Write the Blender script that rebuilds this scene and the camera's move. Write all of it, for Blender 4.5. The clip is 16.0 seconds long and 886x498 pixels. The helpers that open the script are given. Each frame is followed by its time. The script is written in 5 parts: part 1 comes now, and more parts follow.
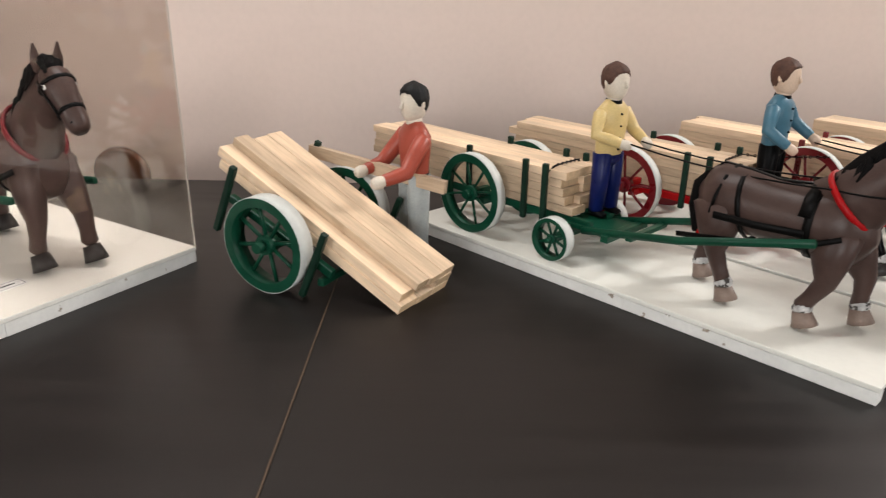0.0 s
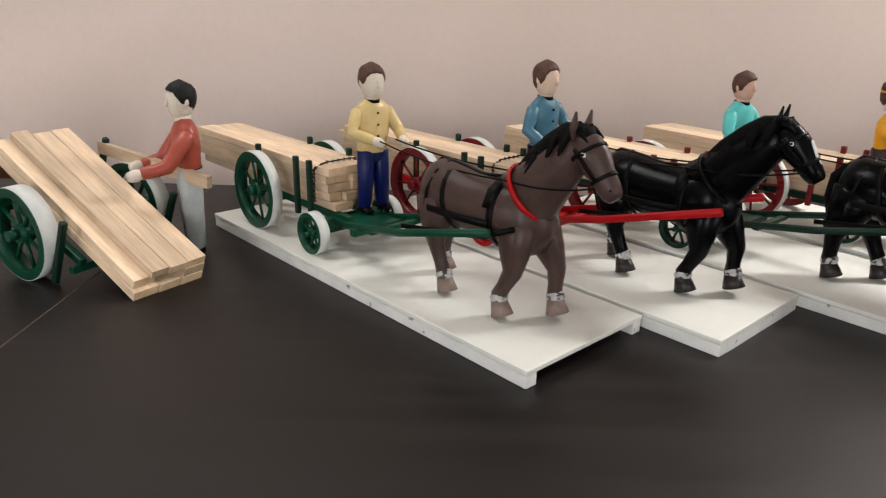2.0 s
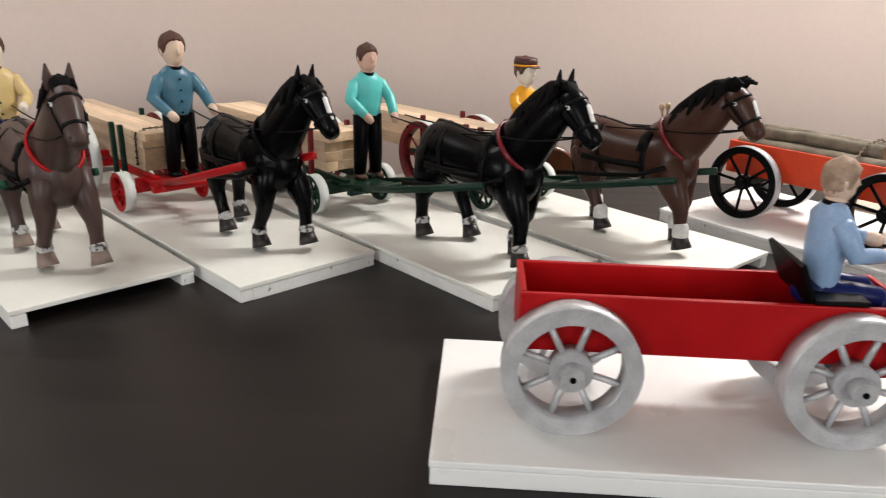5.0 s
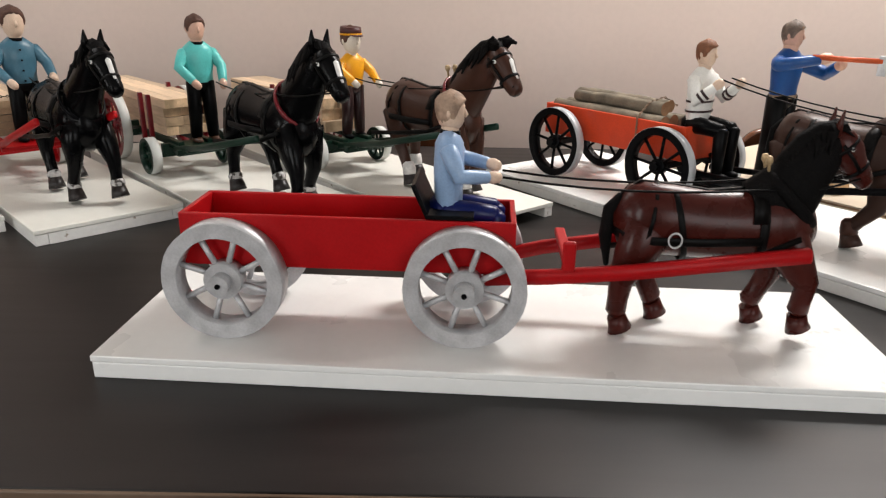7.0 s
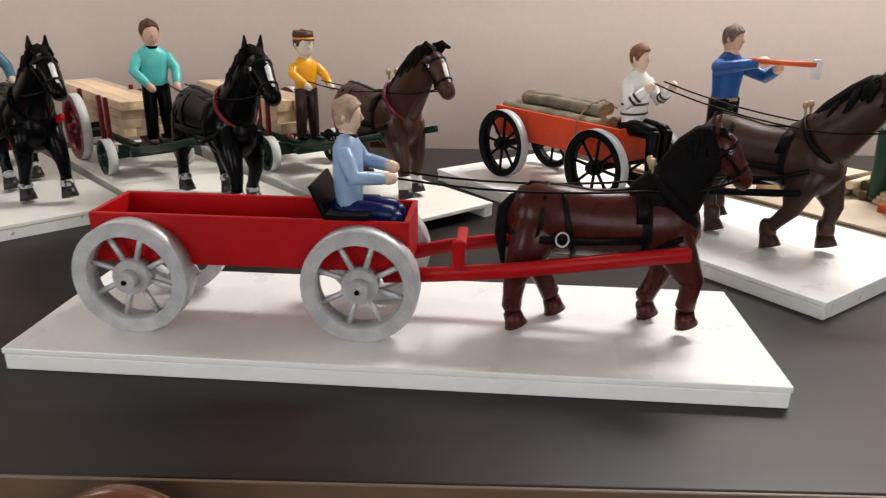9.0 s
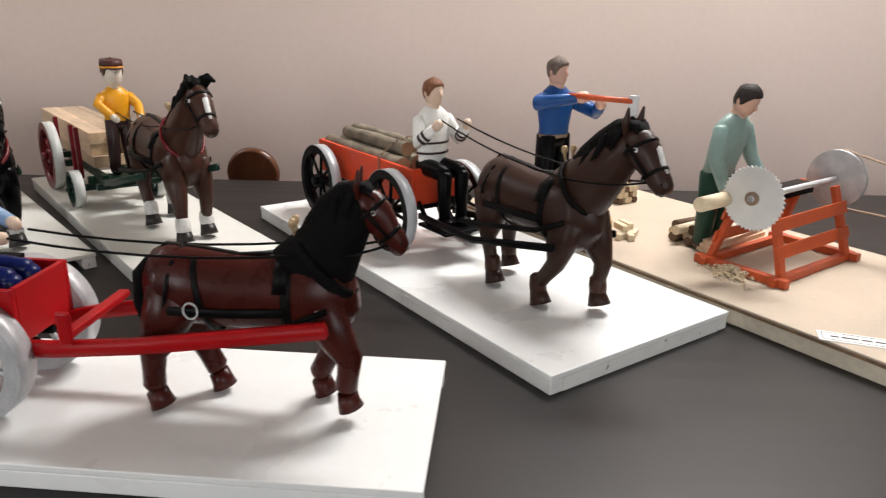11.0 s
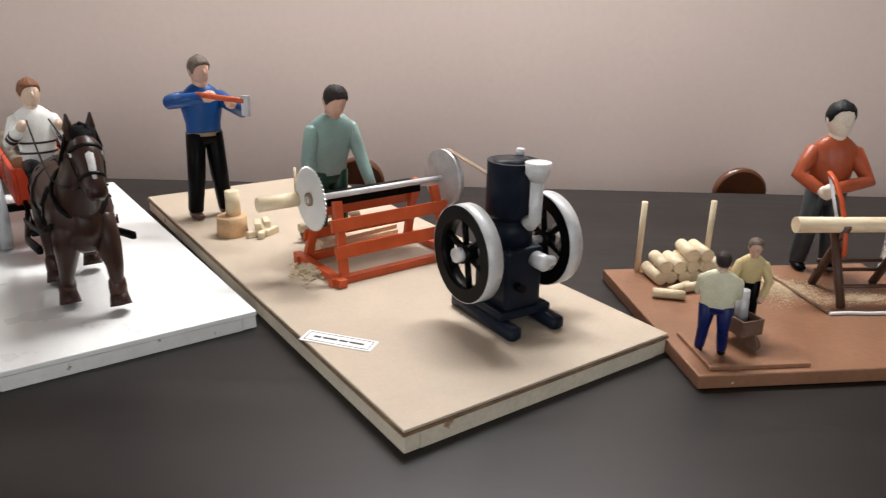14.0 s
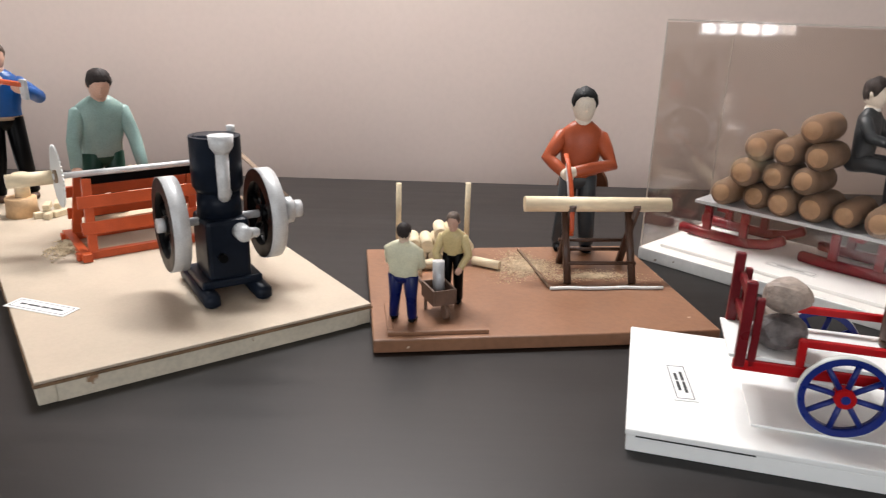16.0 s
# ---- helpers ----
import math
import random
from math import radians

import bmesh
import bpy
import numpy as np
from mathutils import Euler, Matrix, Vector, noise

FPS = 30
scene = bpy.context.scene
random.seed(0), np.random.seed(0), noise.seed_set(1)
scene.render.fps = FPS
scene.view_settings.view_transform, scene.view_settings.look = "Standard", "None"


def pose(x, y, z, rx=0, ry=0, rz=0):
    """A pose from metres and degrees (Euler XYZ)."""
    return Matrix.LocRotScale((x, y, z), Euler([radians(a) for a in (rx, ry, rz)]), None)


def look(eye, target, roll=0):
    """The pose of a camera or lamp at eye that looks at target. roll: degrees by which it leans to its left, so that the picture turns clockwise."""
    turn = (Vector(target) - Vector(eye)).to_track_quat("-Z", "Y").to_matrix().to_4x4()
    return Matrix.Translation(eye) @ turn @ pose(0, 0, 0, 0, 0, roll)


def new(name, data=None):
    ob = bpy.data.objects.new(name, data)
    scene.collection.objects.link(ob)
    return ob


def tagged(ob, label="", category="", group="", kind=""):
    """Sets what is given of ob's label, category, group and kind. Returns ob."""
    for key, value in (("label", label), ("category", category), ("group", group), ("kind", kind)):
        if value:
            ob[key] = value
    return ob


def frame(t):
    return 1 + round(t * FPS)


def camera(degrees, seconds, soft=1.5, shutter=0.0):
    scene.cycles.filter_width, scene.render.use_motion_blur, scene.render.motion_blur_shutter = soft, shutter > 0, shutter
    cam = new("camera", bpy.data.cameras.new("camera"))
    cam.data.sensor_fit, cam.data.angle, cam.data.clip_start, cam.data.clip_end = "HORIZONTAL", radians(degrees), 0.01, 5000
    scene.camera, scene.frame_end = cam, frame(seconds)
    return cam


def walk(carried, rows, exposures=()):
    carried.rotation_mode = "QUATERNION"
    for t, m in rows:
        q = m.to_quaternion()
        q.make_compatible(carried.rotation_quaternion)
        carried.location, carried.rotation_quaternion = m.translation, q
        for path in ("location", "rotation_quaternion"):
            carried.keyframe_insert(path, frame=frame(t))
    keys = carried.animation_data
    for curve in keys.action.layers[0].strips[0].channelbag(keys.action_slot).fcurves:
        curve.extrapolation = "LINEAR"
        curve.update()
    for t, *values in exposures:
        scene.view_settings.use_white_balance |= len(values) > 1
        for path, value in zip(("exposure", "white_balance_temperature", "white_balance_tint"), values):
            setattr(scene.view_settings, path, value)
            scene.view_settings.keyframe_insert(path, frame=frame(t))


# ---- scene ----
cam = camera(63.6, 16.0, soft=1.2, shutter=0.3)
PATH = [
    (0, (0.138, -0.262, 1.227), (0.13, 1.6, 0.496), 1.0),
    (0.5, (0.249, -0.252, 1.23), (0.239, 1.612, 0.505), 1.1),
    (1, (0.374, -0.272, 1.226), (0.34, 1.598, 0.516), 1.1),
    (1.5, (0.493, -0.299, 1.217), (0.445, 1.579, 0.531), 1.1),
    (2, (0.571, -0.3, 1.208), (0.515, 1.579, 0.526), 1.2),
    (2.5, (0.656, -0.272, 1.194), (0.597, 1.608, 0.512), 1.2),
    (3, (0.778, -0.234, 1.195), (0.725, 1.647, 0.518), 1.2),
    (3.5, (0.909, -0.243, 1.194), (0.867, 1.642, 0.528), 1.2),
    (4, (1.016, -0.305, 1.194), (0.998, 1.583, 0.535), 1.5),
    (4.5, (1.119, -0.352, 1.19), (1.115, 1.535, 0.526), 1.5),
    (5, (1.197, -0.361, 1.165), (1.208, 1.526, 0.504), 1.6),
    (5.2, (1.246, -0.368, 1.168), (1.252, 1.514, 0.493), 1.5),
    (7.3, (1.58, -0.499, 1.127), (1.568, 1.38, 0.442), 0.8),
    (7.5, (1.585, -0.513, 1.121), (1.574, 1.37, 0.449), 0.8),
    (8, (1.589, -0.527, 1.123), (1.571, 1.356, 0.447), 0.9),
    (8.2, (1.598, -0.527, 1.129), (1.575, 1.352, 0.443), 0.8),
    (10.3, (1.926, -0.406, 1.156), (1.879, 1.483, 0.503), 1.0),
    (10.5, (1.966, -0.39, 1.155), (1.923, 1.505, 0.516), 1.2),
    (11, (2.054, -0.382, 1.169), (2.011, 1.514, 0.532), 1.1),
    (11.5, (2.17, -0.412, 1.185), (2.139, 1.482, 0.545), 1.2),
    (12, (2.289, -0.434, 1.188), (2.248, 1.46, 0.546), 1.3),
    (12.5, (2.367, -0.431, 1.188), (2.328, 1.46, 0.539), 1.4),
    (13, (2.468, -0.411, 1.175), (2.426, 1.478, 0.519), 1.3),
    (13.5, (2.602, -0.38, 1.187), (2.564, 1.504, 0.519), 1.1),
    (14, (2.71, -0.375, 1.206), (2.686, 1.508, 0.534), 1.2),
    (14.5, (2.798, -0.402, 1.2), (2.786, 1.482, 0.53), 1.4),
    (15, (2.908, -0.424, 1.199), (2.897, 1.465, 0.542), 1.4),
    (15.5, (3.013, -0.435, 1.192), (3.011, 1.456, 0.542), 1.8),
    (16, (3.106, -0.425, 1.18), (3.103, 1.467, 0.535), 1.7),
]
EXPOSURES = [(0, 0.40, 6400, 10), (2.5, 0.20, 6300, 10), (5, 0.26, 6350, 10), (8, 0.03, 6420, 10), (11, -0.02, 6270, 10), (11.5, -0.20, 6260, 10), (12, -0.26, 6260, 10), (13, -0.40, 6260, 10), (13.5, -0.32, 6220, 10), (14.5, -0.07, 6180, 10), (16, 0.05, 6150, 10)]
walk(cam, [(t, look(eye, target, roll)) for t, eye, target, roll in PATH], EXPOSURES)


# ---- world and lights ----
world = bpy.data.worlds.new("world")
scene.world = world
world.use_nodes = True
wn = world.node_tree.nodes
sky = wn.new("ShaderNodeTexSky")
sky.sky_type, sky.sun_disc = "NISHITA", False
sky.sun_elevation, sky.sun_rotation = radians(40), radians(150)
wn["Background"].inputs["Strength"].default_value = 0.12
world.node_tree.links.new(sky.outputs["Color"], wn["Background"].inputs["Color"])

ROOM = (-3.2, 6.4, -3.2, 1.72, 2.75)      # x0, x1, y0, y1, ceiling
WINDOWS = [(-0.9, 1.3), (2.9, 1.6), (5.0, 1.2)]    # centre x, width in the south wall
WIN_Z = (0.95, 2.35)


def window_lamp(x, width, power):
    data = bpy.data.lights.new("window_light", "AREA")
    data.shape, data.size, data.size_y = "RECTANGLE", width, WIN_Z[1] - WIN_Z[0]
    data.energy, data.color = power, (1.0, 0.98, 0.95)
    ob = new("window_light", data)
    ob.matrix_world = look((x, ROOM[2] + 0.06, sum(WIN_Z) / 2), (x, 0, sum(WIN_Z) / 2 - 0.3))
    return ob


for (wx, ww), power in zip(WINDOWS, (44, 27, 14)):
    window_lamp(wx, ww, power)

west_data = bpy.data.lights.new("window_light", "AREA")
west_data.shape, west_data.size, west_data.size_y, west_data.energy, west_data.color = "RECTANGLE", 0.9, 0.9, 42, (1.0, 0.98, 0.95)
new("window_light", west_data).matrix_world = look((ROOM[0] - 0.12, -1.62, 1.37), (1, -1.62, 1.37))

CEILING_LIGHTS = [(-0.45, 0.95, 15), (2.85, 1.45, 78)]      # x, y, watts of the ceiling fittings
for lx, ly, power in CEILING_LIGHTS:
    data = bpy.data.lights.new("ceiling_tube_light", "AREA")
    data.shape, data.size, data.size_y = "RECTANGLE", 1.2, 0.3
    data.energy, data.color = power, (1.0, 0.975, 0.94)
    new("ceiling_tube_light", data).matrix_world = pose(lx, ly, ROOM[4] - 0.085)

# ---- materials ----


def material(name, color, rough=0.5, metal=0.0, var=0.12, scale=40.0, bump=0.05, fine=400.0, random_shift=0.0, spots=None, coat=0.0, streak=None, spec=0.35, fmix=0.35):
    """A painted or raw surface: two scales of variation in the colour, a fine relief, uneven gloss."""
    m = bpy.data.materials.new(name)
    m.use_nodes = True
    nt = m.node_tree
    bs = nt.nodes["Principled BSDF"]
    bs.inputs["Metallic"].default_value = metal
    bs.inputs["Specular IOR Level"].default_value = spec
    bs.inputs["Coat Weight"].default_value = coat
    bs.inputs["Coat Roughness"].default_value = 0.25
    co = nt.nodes.new("ShaderNodeTexCoord")
    mp = nt.nodes.new("ShaderNodeMapping")
    mp.inputs["Scale"].default_value = streak or (1, 1, 1)
    nt.links.new(co.outputs["Object"], mp.inputs["Vector"])
    n1 = nt.nodes.new("ShaderNodeTexNoise")
    n1.inputs["Scale"].default_value, n1.inputs["Detail"].default_value = scale, 4
    n2 = nt.nodes.new("ShaderNodeTexNoise")
    n2.inputs["Scale"].default_value, n2.inputs["Detail"].default_value = fine, 3
    for n in (n1, n2):
        nt.links.new(mp.outputs["Vector"], n.inputs["Vector"])
    ramp = nt.nodes.new("ShaderNodeValToRGB")
    c = Vector(color)
    ramp.color_ramp.elements[0].position, ramp.color_ramp.elements[1].position = 0.3, 0.7
    ramp.color_ramp.elements[0].color = (*(c * (1 - var)), 1)
    ramp.color_ramp.elements[1].color = (*[min(1, v) for v in c * (1 + var)], 1)
    nt.links.new(n1.outputs["Fac"], ramp.inputs["Fac"])
    out = ramp.outputs["Color"]
    mix = nt.nodes.new("ShaderNodeMix")
    mix.data_type, mix.blend_type = "RGBA", "MULTIPLY"
    mix.inputs["Factor"].default_value = fmix
    r2 = nt.nodes.new("ShaderNodeValToRGB")
    r2.color_ramp.elements[0].position, r2.color_ramp.elements[1].position = 0.35, 0.6
    r2.color_ramp.elements[0].color = (0.72, 0.72, 0.72, 1)
    nt.links.new(n2.outputs["Fac"], r2.inputs["Fac"])
    nt.links.new(out, mix.inputs["A"])
    nt.links.new(r2.outputs["Color"], mix.inputs["B"])
    out = mix.outputs["Result"]
    if random_shift:
        info = nt.nodes.new("ShaderNodeObjectInfo")
        mr = nt.nodes.new("ShaderNodeMapRange")
        mr.inputs["To Min"].default_value, mr.inputs["To Max"].default_value = 1 - random_shift, 1 + random_shift
        nt.links.new(info.outputs["Random"], mr.inputs["Value"])
        hs = nt.nodes.new("ShaderNodeHueSaturation")
        nt.links.new(mr.outputs["Result"], hs.inputs["Value"])
        nt.links.new(out, hs.inputs["Color"])
        out = hs.outputs["Color"]
    if spots:
        n3 = nt.nodes.new("ShaderNodeTexNoise")
        n3.inputs["Scale"].default_value, n3.inputs["Detail"].default_value = spots[1], 6
        nt.links.new(co.outputs["Object"], n3.inputs["Vector"])
        r3 = nt.nodes.new("ShaderNodeValToRGB")
        r3.color_ramp.elements[0].position, r3.color_ramp.elements[1].position = spots[2], spots[2] + 0.03
        r3.color_ramp.elements[0].color, r3.color_ramp.elements[1].color = (0, 0, 0, 1), (1, 1, 1, 1)
        nt.links.new(n3.outputs["Fac"], r3.inputs["Fac"])
        m3 = nt.nodes.new("ShaderNodeMix")
        m3.data_type = "RGBA"
        nt.links.new(r3.outputs["Color"], m3.inputs["Factor"])
        nt.links.new(out, m3.inputs["A"])
        m3.inputs["B"].default_value = (*spots[0], 1)
        out = m3.outputs["Result"]
    nt.links.new(out, bs.inputs["Base Color"])
    rr = nt.nodes.new("ShaderNodeMapRange")
    rr.inputs["To Min"].default_value, rr.inputs["To Max"].default_value = max(0.03, rough - 0.1), min(1, rough + 0.1)
    nt.links.new(n1.outputs["Fac"], rr.inputs["Value"])
    nt.links.new(rr.outputs["Result"], bs.inputs["Roughness"])
    if bump:
        bp = nt.nodes.new("ShaderNodeBump")
        bp.inputs["Strength"].default_value, bp.inputs["Distance"].default_value = bump * 4, 0.0006
        nt.links.new(n2.outputs["Fac"], bp.inputs["Height"])
        nt.links.new(bp.outputs["Normal"], bs.inputs["Normal"])
    return m


MAT = {}


def M(name, *a, **k):
    MAT[name] = material(name, *a, **k)
    return MAT[name]


M("wall", (0.632, 0.522, 0.466), 0.75, var=0.04, scale=1.1, fine=60, bump=0.02, fmix=0.08)
M("room_wall", (0.6, 0.55, 0.51), 0.8, var=0.05, scale=2, fine=120)
M("ceiling", (0.8, 0.8, 0.78), 0.9, var=0.03, scale=3, fine=80)
M("floor", (0.05, 0.04, 0.034), 0.4, var=0.2, scale=5, fine=60)
M("laminate", (0.0095, 0.0072, 0.0064), 0.44, spec=0.29, var=0.3, scale=10, fine=70, bump=0.006, fmix=0.45, streak=(0.16, 2.6, 1))
M("edge_band", (0.13, 0.085, 0.055), 0.4, var=0.15, scale=30, fine=200, streak=(0.2, 1, 1))
M("dark_metal", (0.03, 0.03, 0.03), 0.4, 0.6)
M("chair_wood", (0.12, 0.042, 0.018), 0.22, var=0.3, scale=12, fine=60, streak=(1, 1, 0.2), coat=0.5)
M("white_board", (0.74, 0.73, 0.67), 0.42, var=0.03, scale=9, fine=90, bump=0.04, fmix=0.08, spots=((0.35, 0.28, 0.2), 26, 0.75))
M("white_board_bright", (0.8, 0.8, 0.78), 0.3, var=0.02, scale=9, fine=90, bump=0.03, fmix=0.06)
M("worn_white", (0.74, 0.73, 0.70), 0.5, var=0.06, scale=30, fine=150, bump=0.1, fmix=0.15, spots=((0.3, 0.25, 0.2), 45, 0.69))
M("beige_board", (0.455, 0.375, 0.285), 0.55, var=0.05, scale=14, fine=220, bump=0.06, fmix=0.14, spots=((0.2, 0.13, 0.08), 38, 0.745))
M("beige_side", (0.62, 0.55, 0.43), 0.6, var=0.08, scale=20, fine=150, spots=((0.3, 0.18, 0.1), 22, 0.68))
M("raw_edge", (0.2, 0.12, 0.065), 0.8, var=0.3, scale=60, fine=300)
M("brown_board", (0.235, 0.115, 0.062), 0.38, var=0.1, scale=14, fine=120, bump=0.08, spots=((0.55, 0.42, 0.32), 36, 0.72))
M("pine", (0.66, 0.49, 0.335), 0.55, var=0.26, scale=22, fine=170, bump=0.1, fmix=0.5, random_shift=0.24, streak=(0.12, 1.0, 1.0))
M("pine_end", (0.58, 0.41, 0.25), 0.65, var=0.2, scale=50, fine=300, random_shift=0.38)
M("dowel", (0.68, 0.56, 0.38), 0.5, var=0.1, scale=22, fine=150, random_shift=0.08, streak=(0.3, 1.2, 1.2))
M("knot_wood", (0.5, 0.32, 0.17), 0.55, var=0.25, scale=24, fine=150, random_shift=0.1)
M("bark", (0.2, 0.165, 0.12), 0.85, var=0.35, scale=35, fine=220, bump=0.25, random_shift=0.15)
M("bark_brown", (0.14, 0.082, 0.046), 0.75, var=0.3, scale=30, fine=200, bump=0.2, random_shift=0.15)
M("cut_end", (0.29, 0.17, 0.09), 0.7, var=0.2, scale=60, fine=300)
M("sawdust", (0.58, 0.45, 0.30), 0.9, var=0.2, scale=90, fine=600, bump=0.3)
M("green", (0.004, 0.05, 0.026), 0.36, spec=0.22, var=0.15)
M("dark_green", (0.005, 0.022, 0.013), 0.36, spec=0.2, var=0.2)
M("red", (0.36, 0.003, 0.005), 0.4, spec=0.2, var=0.08, scale=20)
M("dark_red", (0.13, 0.004, 0.008), 0.3, var=0.15)
M("orange_red", (0.62, 0.055, 0.014), 0.35, var=0.1, scale=20)
M("saw_orange", (0.47, 0.075, 0.018), 0.4, var=0.14, scale=30)
M("black", (0.0025, 0.0025, 0.003), 0.36, spec=0.07, var=0.2)
M("leather", (0.003, 0.0026, 0.0025), 0.42, spec=0.09, var=0.3, bump=0.12)
M("grey_rope", (0.09, 0.085, 0.08), 0.7)
M("silver", (0.50, 0.50, 0.51), 0.42, 0.35, var=0.18, scale=40, bump=0.12)
M("silver_bright", (0.6, 0.6, 0.6), 0.38, 0.15, var=0.12)
M("tyre_white", (0.55, 0.56, 0.53), 0.5, var=0.1, scale=30, bump=0.05, fmix=0.12)
M("tyre_grey", (0.40, 0.41, 0.42), 0.42, 0.2, var=0.1, scale=30, bump=0.05, fmix=0.15)
M("shavings", (0.62, 0.5, 0.34), 0.9, var=0.12, scale=90, fine=600, bump=0.2)
M("saw_white", (0.66, 0.66, 0.64), 0.4, 0.1, var=0.05, fmix=0.1, bump=0.02)
M("engine_blue", (0.007, 0.0105, 0.019), 0.38, spec=0.14, var=0.2)
M("blue", (0.008, 0.02, 0.16), 0.3, var=0.1)
M("skin", (0.66, 0.49, 0.37), 0.45, var=0.05)
M("skin_pale", (0.68, 0.6, 0.5), 0.45, var=0.05)
M("skin_pink", (0.58, 0.36, 0.27), 0.45, var=0.06)
M("hair_brown", (0.085, 0.042, 0.03), 0.6, spec=0.2, var=0.3, scale=120, bump=0.3)
M("hair_grey", (0.14, 0.105, 0.085), 0.6, spec=0.2, var=0.3, scale=120, bump=0.3)
M("hair_blond", (0.36, 0.25, 0.18), 0.6, spec=0.2, var=0.3, scale=120, bump=0.3)
M("hair_dark", (0.03, 0.022, 0.02), 0.6, spec=0.2, var=0.3, scale=120, bump=0.3)
M("hair_ginger", (0.2, 0.085, 0.045), 0.6, spec=0.2, var=0.3, scale=120, bump=0.3)
M("hair_black", (0.008, 0.008, 0.008), 0.55, spec=0.2, bump=0.3)
M("shirt_rust", (0.34, 0.065, 0.04), 0.35, var=0.08)
M("shirt_yellow", (0.62, 0.46, 0.2), 0.35, var=0.07)
M("shirt_blue", (0.055, 0.145, 0.205), 0.35, var=0.08)
M("shirt_teal", (0.1, 0.5, 0.47), 0.35, var=0.07)
M("shirt_orange", (0.75, 0.33, 0.01), 0.35, var=0.07)
M("shirt_white", (0.78, 0.77, 0.73), 0.35, var=0.04)
M("shirt_royal", (0.006, 0.062, 0.23), 0.33, var=0.08)
M("shirt_mint", (0.235, 0.34, 0.31), 0.4, var=0.07)
M("shirt_brick", (0.33, 0.065, 0.02), 0.4, var=0.1)
M("shirt_sky", (0.26, 0.38, 0.57), 0.3, var=0.07)
M("shirt_cream", (0.6, 0.58, 0.42), 0.4, var=0.07)
M("shirt_straw", (0.55, 0.44, 0.22), 0.4, var=0.07)
M("trouser_navy", (0.004, 0.009, 0.075), 0.3, spec=0.2, var=0.15)
M("trouser_black", (0.0015, 0.0015, 0.0018), 0.36, spec=0.08)
M("trouser_grey", (0.34, 0.36, 0.35), 0.42, var=0.08)
M("trouser_green", (0.008, 0.05, 0.03), 0.4, var=0.15)
M("trouser_slate", (0.03, 0.034, 0.038), 0.4, var=0.15)
M("trouser_maroon", (0.03, 0.012, 0.012), 0.3)
M("suit_grey", (0.022, 0.026, 0.03), 0.45, var=0.2)
M("shoe_brown", (0.07, 0.035, 0.022), 0.35)
M("coat_grey", (0.062, 0.037, 0.031), 0.36, spec=0.22, var=0.14)
M("coat_black", (0.0015, 0.0015, 0.0018), 0.24, spec=0.09, var=0.2)
M("coat_brown", (0.048, 0.019, 0.012), 0.32, spec=0.22, var=0.14)
M("coat_dark", (0.034, 0.015, 0.010), 0.34, spec=0.22, var=0.14)
M("coat_red", (0.046, 0.0075, 0.005), 0.28, spec=0.16, var=0.2, coat=0.08)
M("mane_black", (0.0025, 0.002, 0.002), 0.75, spec=0.1, var=0.4, scale=160, bump=0.4)
M("hoof_grey", (0.22, 0.16, 0.13), 0.5)
M("hoof_dark", (0.018, 0.014, 0.013), 0.4)
M("sock_white", (0.6, 0.59, 0.57), 0.45, var=0.15, scale=120)
M("sock_worn", (0.42, 0.41, 0.40), 0.45, var=0.3, scale=150, spots=((0.04, 0.034, 0.03), 110, 0.53))
M("cap_maroon", (0.055, 0.012, 0.010), 0.5, var=0.2)
M("brass", (0.5, 0.36, 0.2), 0.4, 0.3, var=0.2)
M("paper", (0.76, 0.76, 0.74), 0.6, var=0.03)
M("ink", (0.03, 0.03, 0.03), 0.6)
M("stone", (0.3, 0.24, 0.2), 0.6, var=0.35, scale=60, bump=0.3)
M("stone_dark", (0.14, 0.12, 0.115), 0.45, var=0.5, scale=60, bump=0.3)
M("barrow_brown", (0.13, 0.075, 0.05), 0.6, var=0.2)
M("belt_brown", (0.24, 0.165, 0.11), 0.7)

acrylic = bpy.data.materials.new("acrylic")
acrylic.use_nodes = True
_b = acrylic.node_tree.nodes["Principled BSDF"]
_b.inputs["Base Color"].default_value = (0.85, 0.81, 0.78, 1)
_b.inputs["Roughness"].default_value = 0.03
_b.inputs["IOR"].default_value = 1.0
_b.inputs["Transmission Weight"].default_value = 1.0
_b.inputs["Coat Weight"].default_value = 1.0
_b.inputs["Coat Roughness"].default_value = 0.03
MAT["acrylic"] = acrylic
M("acrylic_edge", (0.45, 0.40, 0.35), 0.3, var=0.05)

# ---- mesh helpers ----


def quad_box(bm, c, size, mi=0, m=None):
    r = bmesh.ops.create_cube(bm, size=1)["verts"]
    bmesh.ops.scale(bm, vec=size, verts=r)
    bmesh.ops.translate(bm, vec=c, verts=r)
    if m is not None:
        bmesh.ops.transform(bm, matrix=m, verts=r)
    for f in {f for v in r for f in v.link_faces}:
        f.material_index = mi
    return r


def box(c, size, bevel=0.0, m=None):
    bm = bmesh.new()
    quad_box(bm, c, size)
    if bevel:
        bmesh.ops.bevel(bm, geom=bm.edges[:], offset=bevel, segments=2, affect="EDGES", profile=0.5)
    if m is not None:
        bm.transform(m)
    return bm


